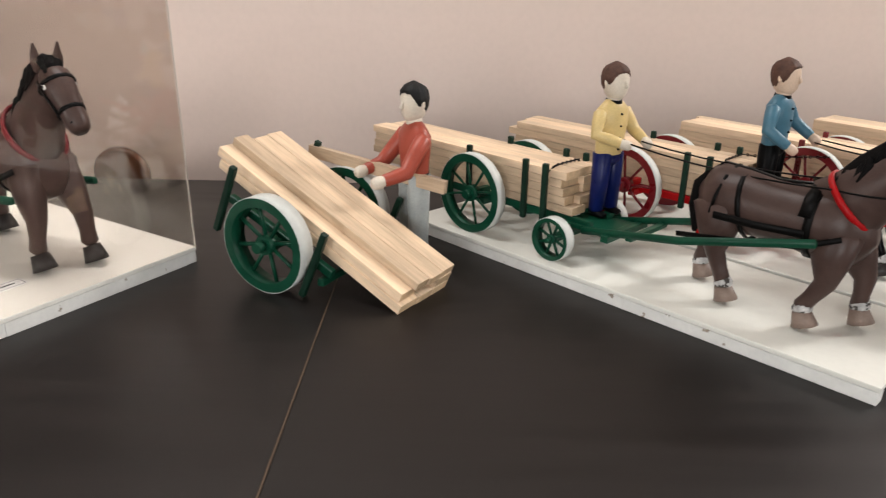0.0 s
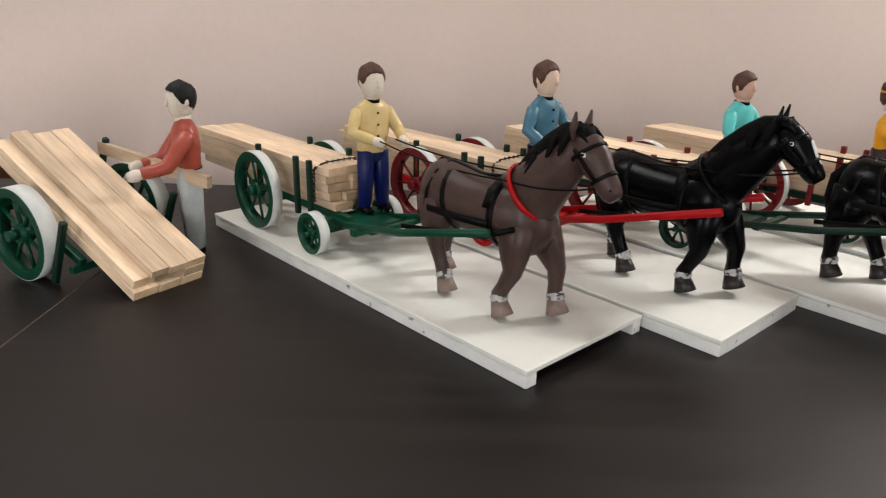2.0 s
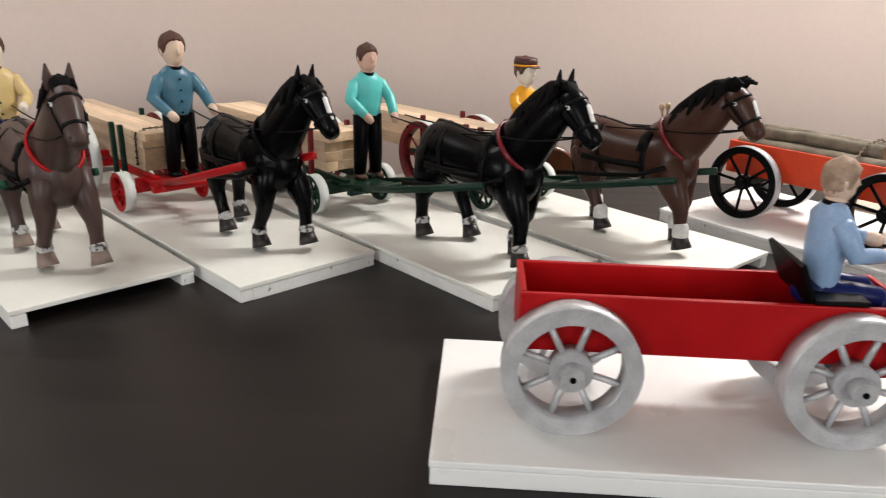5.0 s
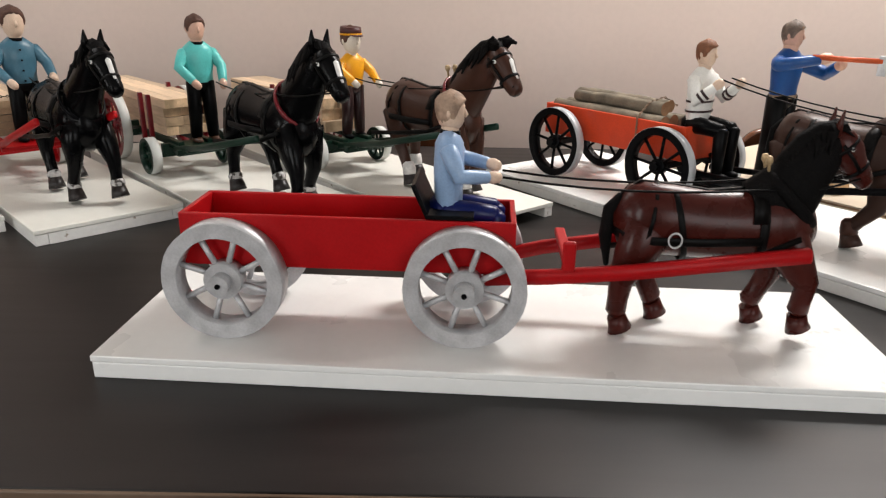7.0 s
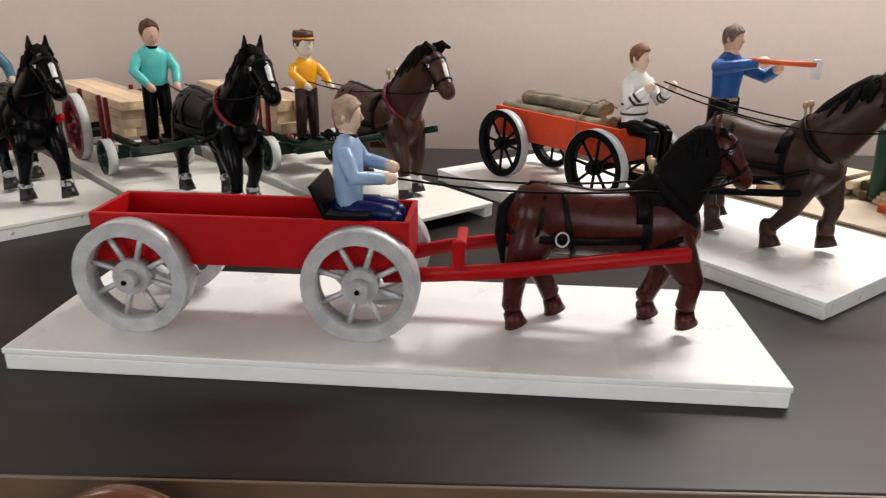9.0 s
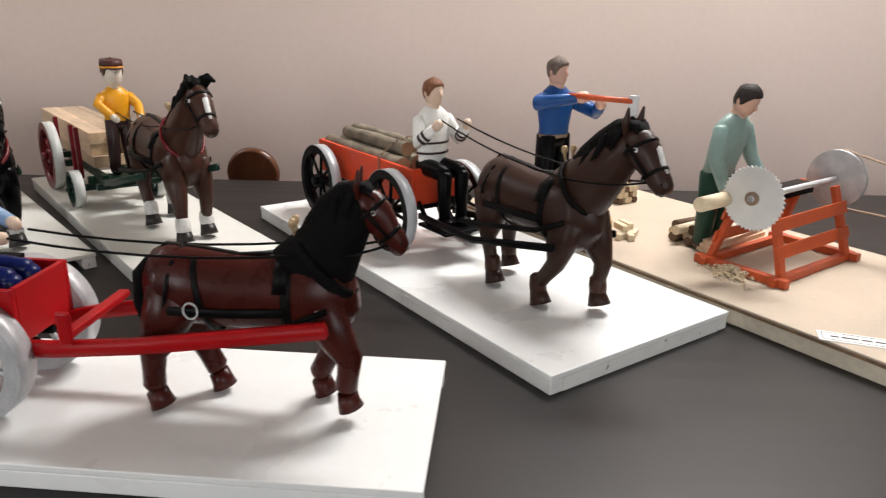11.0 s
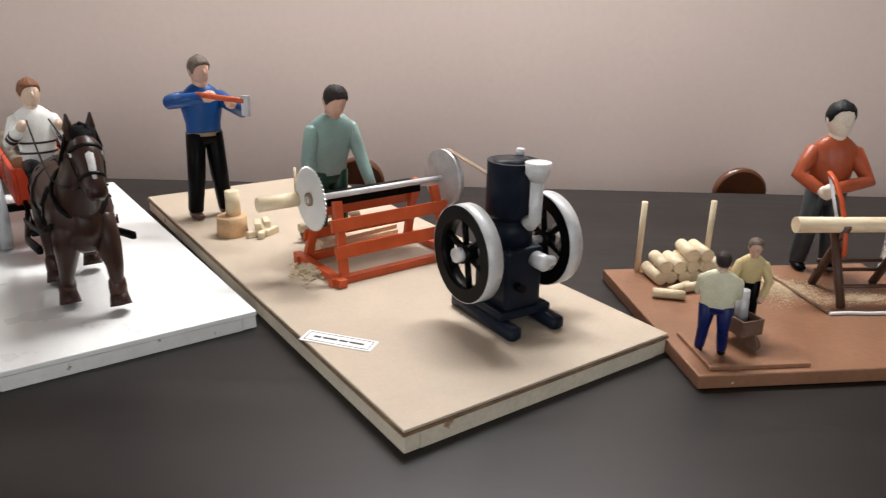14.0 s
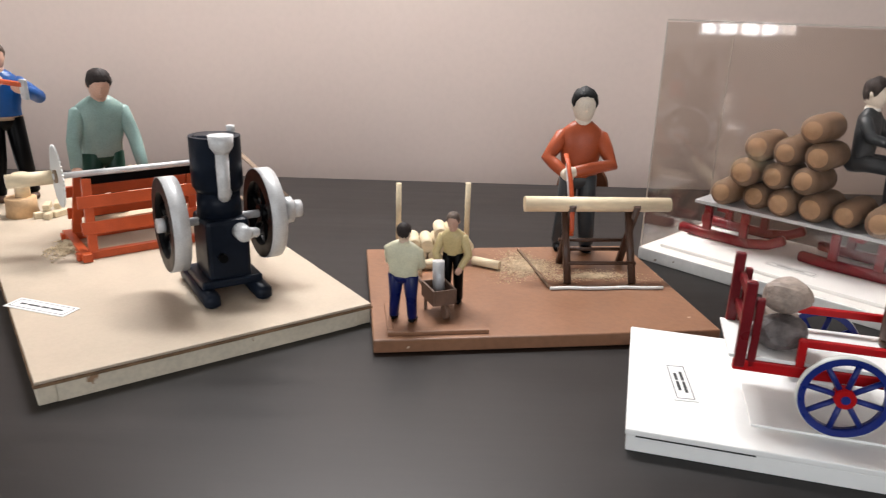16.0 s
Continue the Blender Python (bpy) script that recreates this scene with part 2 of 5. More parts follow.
def loft(bm, pts, radii, n=12, mi=0, side=(0, 1, 0), caps=True, square=0.0):
    """Elliptical rings along pts; radii are (across side, across the other way). Rounded at the ends."""
    P = [Vector(p) for p in pts]
    R = [(r, r) if isinstance(r, (int, float)) else r for r in radii]
    T = [((P[min(i + 1, len(P) - 1)] - P[max(i - 1, 0)]).normalized()) for i in range(len(P))]
    rows = list(zip(P, R, T))
    if caps:
        a, b = rows[0], rows[-1]
        ra, rb = min(a[1]), min(b[1])
        rows = [(a[0] - a[2] * ra * 0.42, (a[1][0] * 0.66, a[1][1] * 0.66), a[2])] + rows + [(b[0] + b[2] * rb * 0.42, (b[1][0] * 0.66, b[1][1] * 0.66), b[2])]
    rings = []
    for p, (ra, rb), t in rows:
        s = Vector(side)
        s = (s - t * s.dot(t))
        s = s.normalized() if s.length > 1e-4 else t.orthogonal().normalized()
        u = t.cross(s)
        ring = []
        for k in range(n):
            an = 2 * math.pi * k / n
            ca, sa = math.cos(an), math.sin(an)
            if square:
                q = 1 / max(abs(ca), abs(sa))
                f = 1 + (q - 1) * square
                ca, sa = ca * f, sa * f
            ring.append(bm.verts.new(p + s * ca * ra + u * sa * rb))
        rings.append(ring)
    for a, b in zip(rings, rings[1:]):
        for k in range(n):
            f = bm.faces.new((a[k], a[(k + 1) % n], b[(k + 1) % n], b[k]))
            f.material_index, f.smooth = mi, True
    for ring, flip in ((rings[0], True), (rings[-1], False)):
        f = bm.faces.new(ring[::-1] if flip else ring)
        f.material_index, f.smooth = mi, caps
    return rings


def rod(bm, a, b, r, n=10, mi=0, r2=None):
    loft(bm, [a, b], [r, r if r2 is None else r2], n, mi, side=(0.13, 0.97, 0.2), caps=False)


def rods(*items, n=10):
    bm = bmesh.new()
    for a, b, r in items:
        rod(bm, a, b, r, n)
    return bm


def cord(pts, r, n=6):
    bm = bmesh.new()
    loft(bm, pts, [r] * len(pts), n, 0, side=(0.2, 0.3, 0.93), caps=False)
    return bm


def strap(pts, w, th, side):
    bm = bmesh.new()
    loft(bm, pts, [(w, th)] * len(pts), 8, 0, side=side, caps=False, square=0.7)
    return bm


def sag(a, b, drop, n=9):
    a, b = Vector(a), Vector(b)
    return [a.lerp(b, i / (n - 1)) + Vector((0, 0, -drop * 4 * (i / (n - 1)) * (1 - i / (n - 1)))) for i in range(n)]


def annulus(bm, r0, r1, w, y=0.0, n=40, mi=0, wobble=0.0):
    """A ring with a rectangular section round the y axis."""
    prof = [(r0, -w / 2), (r1, -w / 2), (r1, w / 2), (r0, w / 2)]
    rings = []
    for k in range(n):
        an = 2 * math.pi * k / n
        wob = 1 + wobble * math.sin(3 * an + 1) + wobble * 0.7 * math.sin(7 * an)
        rings.append([bm.verts.new((math.cos(an) * r * wob, y + h, math.sin(an) * r * wob)) for r, h in prof])
    for k in range(n):
        a, b = rings[k], rings[(k + 1) % n]
        for i in range(4):
            f = bm.faces.new((a[i], a[(i + 1) % 4], b[(i + 1) % 4], b[i]))
            f.material_index, f.smooth = mi, i in (1, 3)


def disc(bm, r, w, y=0.0, n=28, mi=0):
    loft(bm, [(0, y - w / 2, 0), (0, y + w / 2, 0)], [r, r], n, mi, side=(1, 0, 0), caps=False)


def finish(name, bm, mats):
    bmesh.ops.recalc_face_normals(bm, faces=bm.faces[:])
    me = bpy.data.meshes.new(name)
    bm.to_mesh(me)
    bm.free()
    for m in mats:
        me.materials.append(MAT[m])
    ob = new(name, me)
    return ob


def part(name, bm, mat, parent, label="", at=None):
    ob = finish(name, bm, mat if isinstance(mat, (list, tuple)) else [mat])
    ob.parent = parent
    if at is not None:
        ob.matrix_basis = at
    if label:
        tagged(ob, label)
    return ob


def thing(name, m, label, category, group="", kind=""):
    ob = new(name)
    ob.empty_display_size = 0.02
    ob.matrix_basis = m
    return tagged(ob, label, category, group, kind)


def solid(name, bm, mat, m, label, category, group="", kind=""):
    ob = finish(name, bm, mat if isinstance(mat, (list, tuple)) else [mat])
    ob.matrix_basis = m
    return tagged(ob, label, category, group, kind)


TABLE = 0.75


def stand(x, y, angle, z=TABLE):
    return pose(x, y, z, 0, 0, angle)

# ---- the room ----
X0, X1, Y0, Y1, CEIL = ROOM


def structure(name, bm, mat, label, category):
    return solid(name, bm, mat, Matrix(), label, category, kind="structure")


structure("floor", box(((X0 + X1) / 2, (Y0 + Y1) / 2, -0.05), (X1 - X0 + 0.4, Y1 - Y0 + 0.4, 0.1)), "floor", "dark brown floor of the room", "floor")
structure("ceiling", box(((X0 + X1) / 2, (Y0 + Y1) / 2, CEIL + 0.05), (X1 - X0 + 0.4, Y1 - Y0 + 0.4, 0.1)), "ceiling", "plain white ceiling", "ceiling")
structure("wall_north", box(((X0 + X1) / 2, Y1 + 0.1, CEIL / 2), (X1 - X0, 0.2, CEIL)), "wall", "pale pinkish beige painted plaster wall", "wall")
WEST = (-1.62, 0.9)                       # centre y and width of the window in the west wall
bm = bmesh.new()
for y0, y1, z0, z1 in ((Y0 - 0.2, WEST[0] - WEST[1] / 2, 0, CEIL), (WEST[0] + WEST[1] / 2, Y1 + 0.2, 0, CEIL), (WEST[0] - WEST[1] / 2, WEST[0] + WEST[1] / 2, 0, 0.92), (WEST[0] - WEST[1] / 2, WEST[0] + WEST[1] / 2, 1.82, CEIL)):
    quad_box(bm, (X0 - 0.1, (y0 + y1) / 2, (z0 + z1) / 2), (0.2, y1 - y0, z1 - z0))
structure("wall_west", bm, "room_wall", "plain beige side wall with a window opening", "wall")
structure("wall_east", box((X1 + 0.1, (Y0 + Y1) / 2, CEIL / 2), (0.2, Y1 - Y0 + 0.4, CEIL)), "room_wall", "plain beige side wall", "wall")
bm = bmesh.new()
edges = [X0] + [e for wx, ww in WINDOWS for e in (wx - ww / 2, wx + ww / 2)] + [X1]
for k in range(len(edges) - 1):
    a, b = edges[k], edges[k + 1]
    spans = [(0, CEIL)] if k % 2 == 0 else [(0, WIN_Z[0]), (WIN_Z[1], CEIL)]
    for z0, z1 in spans:
        quad_box(bm, ((a + b) / 2, Y0 - 0.1, (z0 + z1) / 2), (b - a, 0.2, z1 - z0))
structure("wall_south", bm, "room_wall", "plain beige wall with three window openings", "wall")
for k, (wx, ww) in enumerate(WINDOWS):
    win = thing(f"window_{k + 1}", pose(wx, Y0 - 0.14, sum(WIN_Z) / 2), "white framed window in the wall", "window", kind="structure")
    h = WIN_Z[1] - WIN_Z[0]
    for sx, sz, px, pz in ((ww, 0.06, 0, h / 2 - 0.03), (ww, 0.06, 0, -h / 2 + 0.03), (0.06, h - 0.12, ww / 2 - 0.03, 0), (0.06, h - 0.12, -ww / 2 + 0.03, 0), (0.05, h - 0.12, 0, 0)):
        part("window_frame", box((px, 0, pz), (sx, 0.06, sz), 0.004), "ceiling", win)

for lx, ly, power in CEILING_LIGHTS:
    fit = thing("ceiling_light", pose(lx, ly, CEIL), "white ceiling light fitting with a diffuser", "ceiling light", "ceiling lights")
    part("fitting", box((0, 0, -0.035), (1.26, 0.34, 0.068), 0.006), "ceiling", fit)
    part("diffuser", box((0, 0, -0.075), (1.2, 0.3, 0.010), 0.003), "paper", fit)

west = thing("window_4", pose(X0 - 0.06, WEST[0], 1.37, 0, 0, 90), "white framed window in the side wall", "window", kind="structure")
wh = 0.9
for sx, sz, px, pz in ((WEST[1], 0.06, 0, wh / 2 - 0.03), (WEST[1], 0.06, 0, -wh / 2 + 0.03), (0.06, wh - 0.12, WEST[1] / 2 - 0.03, 0), (0.06, wh - 0.12, -WEST[1] / 2 + 0.03, 0), (0.05, wh - 0.12, 0, 0), (0.02, wh - 0.12, 0.22, 0), (0.02, wh - 0.12, -0.22, 0)):
    part("window_frame", box((px, 0, pz), (sx, 0.06, sz), 0.004), "ceiling", west)

# ---- the tables ----


def table(x0, x1, y0, y1, label):
    t = thing("table", pose((x0 + x1) / 2, (y0 + y1) / 2, 0), label, "table", "conference tables")
    w, d = x1 - x0, y1 - y0
    part("tabletop", box((0, 0, TABLE - 0.016), (w, d - 0.004, 0.032), 0.0015), "laminate", t)
    part("edge_band", box((0, -d / 2, TABLE - 0.0165), (w, 0.004, 0.031), 0.001), "edge_band", t, "lighter brown edge band and seam glint")
    for sx in (-1, 1):
        part("leg_panel", box((sx * (w / 2 - 0.12), 0, (TABLE - 0.0325) / 2), (0.03, d - 0.25, TABLE - 0.0325), 0.002), "laminate", t)
    part("modesty_panel", box((0, 0, 0.5), (w - 0.3, 0.02, 0.4), 0.002), "laminate", t)
    return t


table(-2.3, -0.04015, 0.0, 1.375, "long dark brown laminate table beside the wall")
model_table = table(-0.0385, 4.7, 0.0, 1.375, "long dark brown laminate table carrying the carved models")
# thin paler strip: the bevelled edge's glint at the seam, put in as colour
part("end_band", box((-(4.7 + 0.0385) / 2 - 0.0008, 0, TABLE - 0.0155), (0.0014, 1.371, 0.0318)), "edge_band", model_table, "lighter brown edge band and seam glint")


def chair(m, label):
    """A wooden chair; the top of its back is a round disc."""
    c = thing("chair", m, label, "chair", "wooden chairs along the table")
    part("seat", box((0, 0, 0.45), (0.4, 0.4, 0.035), 0.012), "chair_wood", c)
    for sx in (-1, 1):
        for sy in (-1, 1):
            part("leg", rods(((sx * 0.17, sy * 0.17, 0), (sx * 0.16, sy * 0.16, 0.435), 0.018)), "chair_wood", c)
    bm = bmesh.new()
    loft(bm, [(0, -0.185, 0.46), (0, -0.21, 0.6), (0, -0.225, 0.70)], [(0.05, 0.011), (0.04, 0.011), (0.05, 0.011)], 12, 0, side=(1, 0, 0), caps=False)
    part("splat", bm, "chair_wood", c)
    bm = bmesh.new()
    loft(bm, [(0, -0.012, 0), (0, -0.006, 0), (0, 0.006, 0), (0, 0.012, 0)], [0.064, 0.071, 0.071, 0.064], 40, 0, side=(1, 0, 0), caps=False)
    part("backrest", bm, "chair_wood", c, at=pose(0, -0.228, 0.745, -6))
    return c


for cx, cy, cz in ((-0.70, 1.27, -0.018), (1.49, 1.27, -0.004), (2.45, 1.29, -0.026), (3.485, 1.27, -0.026)):
    chair(pose(cx, cy + 0.02, cz - 0.006, 0, 0, 180), "reddish brown varnished wooden chair with a round-topped back")
chair(pose(1.425, 0.17, -0.036), "reddish brown varnished wooden chair with a round-topped back")

# ---- the boards that carry the models ----


def board(m, length, width, height, label, top="white_board", side="worn_white", open_front=True, cap=0.007):
    b = thing("display_board", m, label, "display board", "boards on the table")
    part("top_panel", box((-length / 2, 0, height - cap / 2), (length, width, cap), 0.0012), top, b)
    h = height - cap - 0.0005
    for sy in (-1, 1):
        part("batten", box((-length / 2, sy * (width / 2 - 0.011), h / 2), (length - 0.002, 0.02, h), 0.0015), side, b)
    ends = (-length + 0.011,) if open_front else (-length + 0.011, -0.011)
    for x in ends:
        part("end_batten", box((x, 0, h / 2), (0.0205, width - 0.0424, h), 0.0006), side, b)
    return b


B0 = stand(-0.378, 0.724, -31)
B1 = stand(0.742, 0.552, -45.5)
B2 = stand(1.006, 0.650, -45.8)
B3 = stand(1.3645, 0.639, -47.5)
B4 = stand(1.662, 0.700, -49.5)
B5 = stand(2.036, 0.2535, -3.15)
B6 = stand(2.299, 0.446, -53)
B7 = stand(2.8355, 0.3795, -54.1)
B8 = stand(3.019, 0.406, 7.8)
B9 = stand(3.297, 0.209, -14.6)
B10 = stand(3.462, 0.818, -46)

board(B0, 0.66, 0.346, 0.028, "white painted board inside a clear display case", open_front=False)
board(B1, 0.834, 0.25, 0.026, "white painted board with an open front end")
board(B2, 0.80, 0.243, 0.026, "white painted board with chipped edges", open_front=False)
board(B3, 0.82, 0.243, 0.026, "white painted board with an open front end")
board(B4, 0.80, 0.243, 0.026, "white painted board beside the row of carts")
board(B5, 0.838, 0.245, 0.026, "bright white painted board near the table edge", top="white_board_bright", side="white_board_bright")
board(B6, 0.866, 0.34, 0.026, "wide white painted board with a closed front", top="white_board_bright", open_front=False)
B7B = board(B7, 1.05, 0.42, 0.030, "beige painted chipboard base with raw brown edges", top="beige_board", side="beige_side", open_front=False, cap=0.004)
part("raw_edge_layer", box((-0.525, 0, 0.0243), (1.053, 0.423, 0.003)), "raw_edge", B7B, "raw brown chipboard edge")

b8 = thing("display_board", B8, "reddish brown painted wooden base", "display board", "boards on the table")
part("base_panel", box((0.237, 0.182, 0.010), (0.475, 0.363, 0.019), 0.002), "brown_board", b8)
for c, size in (((0.086, 0.0160, 0.0221), (0.135, 0.009, 0.0055)), ((0.0225, 0.066, 0.0221), (0.007, 0.090, 0.0055))):
    part("edge_strip", box(c, size, 0.001), "brown_board", b8)
b9 = thing("display_board", B9, "bright white painted board near the table edge", "display board", "boards on the table")
part("top_panel", box((0.36, 0.13, 0.0225), (0.72, 0.26, 0.007), 0.0015), "white_board_bright", b9)
part("skirt", box((0.36, 0.13, 0.0092), (0.716, 0.256, 0.0184), 0.001), "white_board_bright", b9)
part("inner_panel", box((0.40, 0.145, 0.0275), (0.55, 0.20, 0.003), 0.0006), "white_board_bright", b9)
part("joint_gap", box((0.068, -0.0004, 0.0192), (0.115, 0.0012, 0.0011)), "ink", b9, "dark open joint under the top")
b10 = thing("display_board", B10, "white stepped board inside a clear display case", "display board", "boards on the table")
part("base_panel", box((0.36, 0.125, 0.0115), (0.72, 0.25, 0.023), 0.0015), "worn_white", b10)
part("upper_panel", box((0.37, 0.135, 0.0262), (0.69, 0.21, 0.006), 0.001), "white_board_bright", b10)

# ---- wheels, wagons and carts ----


def wheel(parent, x, y, z, r, face, tyre, hub, width=0.014, rim=0.2, spokes=8, spoke_r=0.0026, turn=0.2, tyre_th=0.0009, out=-1, hub_r=0.2, hub_dark=None):
    """Felloe ring with hub, spokes and an iron tyre under it. out: the side (y) on which the hub cap shows."""
    bm = bmesh.new()
    annulus(bm, r * (1 - rim), r - tyre_th, width, wobble=0.003)
    w = part("wheel", bm, face, parent, at=pose(x, y, z, 0, degrees_turn(turn), 0))
    bm = bmesh.new()
    annulus(bm, r - tyre_th + 0.0002, r, width - 0.0006, wobble=0.003)
    part("tyre", bm, tyre, w, "pale painted tyre" if tyre != face else "")
    bm = bmesh.new()
    disc(bm, r * hub_r, width * 0.75)
    disc(bm, r * hub_r * 0.55, width * 0.6, out * width * 0.6)
    part("hub", bm, hub, w)
    if hub_dark:
        bm = bmesh.new()
        disc(bm, r * 0.045, width * 0.2, out * width * 0.86, 10)
        part("axle_end", bm, hub_dark, w)
    for k in range(spokes):
        an = 2 * math.pi * k / spokes
        c, s = math.cos(an), math.sin(an)
        part("spoke", rods(((c * r * hub_r * 0.8, 0, s * r * hub_r * 0.8), (c * r * (1 - rim + 0.04), 0, s * r * (1 - rim + 0.04)), spoke_r), n=7), hub, w)
    return w


def degrees_turn(v):
    return math.degrees(v)


def lumber(m, length, cols, layers, group, label, plank_w=0.048, plank_h=0.0145, jitter=0.012, category="lumber"):
    st = thing("lumber_stack", m, label, category, group)
    rng = random.Random(int(length * 1000) + cols * 7 + layers)
    for k in range(layers):
        wid = cols * plank_w
        y = -wid / 2
        while y < wid / 2 - 0.006:
            w = min(plank_w * rng.choice((0.55, 0.8, 1.0, 1.0)), wid / 2 - y)
            dl = rng.uniform(-jitter, jitter)
            bm = box((-length / 2 + dl, y + w / 2, plank_h * (k + 0.5)), (length + rng.uniform(-jitter, jitter), w - 0.0008, plank_h - 0.0006), 0.0007)
            for f in bm.faces:
                if abs(f.normal.x) > 0.9:
                    f.material_index = 1
            part("plank", bm, ["pine", "pine_end"], st)
            y += w
    return st


def chain(m, pts, label, r=0.0022, mat="black"):
    ch = thing("chain", m, label, "chain")
    P = [Vector(p) for p in pts]
    step, k = r * 2.6, 0
    for a, b in zip(P, P[1:]):
        n = max(1, int((b - a).length / step))
        for i in range(n):
            c = a.lerp(b, (i + 0.5) / n)
            bm = bmesh.new()
            annulus(bm, r * 0.55, r * 1.35, r * 0.7, n=7)
            q = (b - a).to_track_quat("X", "Z").to_matrix().to_4x4()
            part("link", bm, mat, ch, at=Matrix.Translation(c) @ q @ pose(0, 0, 0, 90 * (k % 2)))
            k += 1
    return ch


def wagon(base, label, group, paint, hub, tyre, xr=-0.70, xf=-0.512, y0=-0.016, half=0.080, rr=0.073, rf=0.037, z=0.026, shaft=True, shaft_to=-0.12, seat_z=0.075, stake="dark_green", rear_paint=None, shaft_z=0.135):
    """A low timber wagon: bed beams, cross bolsters with stakes, two axles, four spoked wheels, a front deck and shafts."""
    w = thing("timber_wagon", base @ pose(0, y0, z), label, "wagon", group)
    bed = 0.058
    for sy in (-1, 1):
        part("bed_beam", box(((xr + xf) / 2 - 0.04, sy * 0.03, bed), (xf - xr + 0.16, 0.012, 0.014), 0.0015), paint, w)
    part("deck", box((xf + 0.035, 0, bed - 0.004), (0.09, 0.085, 0.008), 0.0015), paint, w)
    part("crossbar", box((xf + 0.085, 0, bed - 0.004), (0.014, 0.12, 0.012), 0.0015), paint, w)
    for x, r in ((xr, rr), (xf, rf)):
        part("axle", box((x, 0, r), (0.012, 2 * half - 0.004, 0.012), 0.0012), paint, w)
        part("bolster", box((x, 0, min(r, bed - 0.01) / 2 + bed / 2), (0.014, 0.11, max(0.014, bed - r)), 0.0015), paint, w)
        for sy in (-1, 1):
            wheel(w, x, sy * half, r, r, (rear_paint or paint) if x == xr else paint, tyre, (rear_paint or paint) if x == xr else hub, out=sy, width=0.02, turn=0.3 + x * 3)
    for x in (xr - 0.03, xf - 0.085, xf - 0.042):
        for sy in (-1, 1):
            part("stake", box((x, sy * 0.057, bed + 0.042), (0.010, 0.009, 0.105), 0.0018), stake, w)
    if shaft:
        for sy in (-1, 1):
            a, b = Vector((xf + 0.03, sy * 0.04, bed - 0.008)), Vector((shaft_to, sy * 0.060, shaft_z))
            bm = bmesh.new()
            loft(bm, [a, a.lerp(b, 0.5) + Vector((0, sy * 0.012, -0.004)), b], [(0.004, 0.006)] * 3, 8, 0, side=(0, 1, 0), caps=True, square=0.6)
            part("shaft", bm, paint, w)
        part("swingletree", box((xf + 0.125, 0, bed + 0.006), (0.012, 0.11, 0.008), 0.002), paint, w)
    return w


# ---- carved horses ----


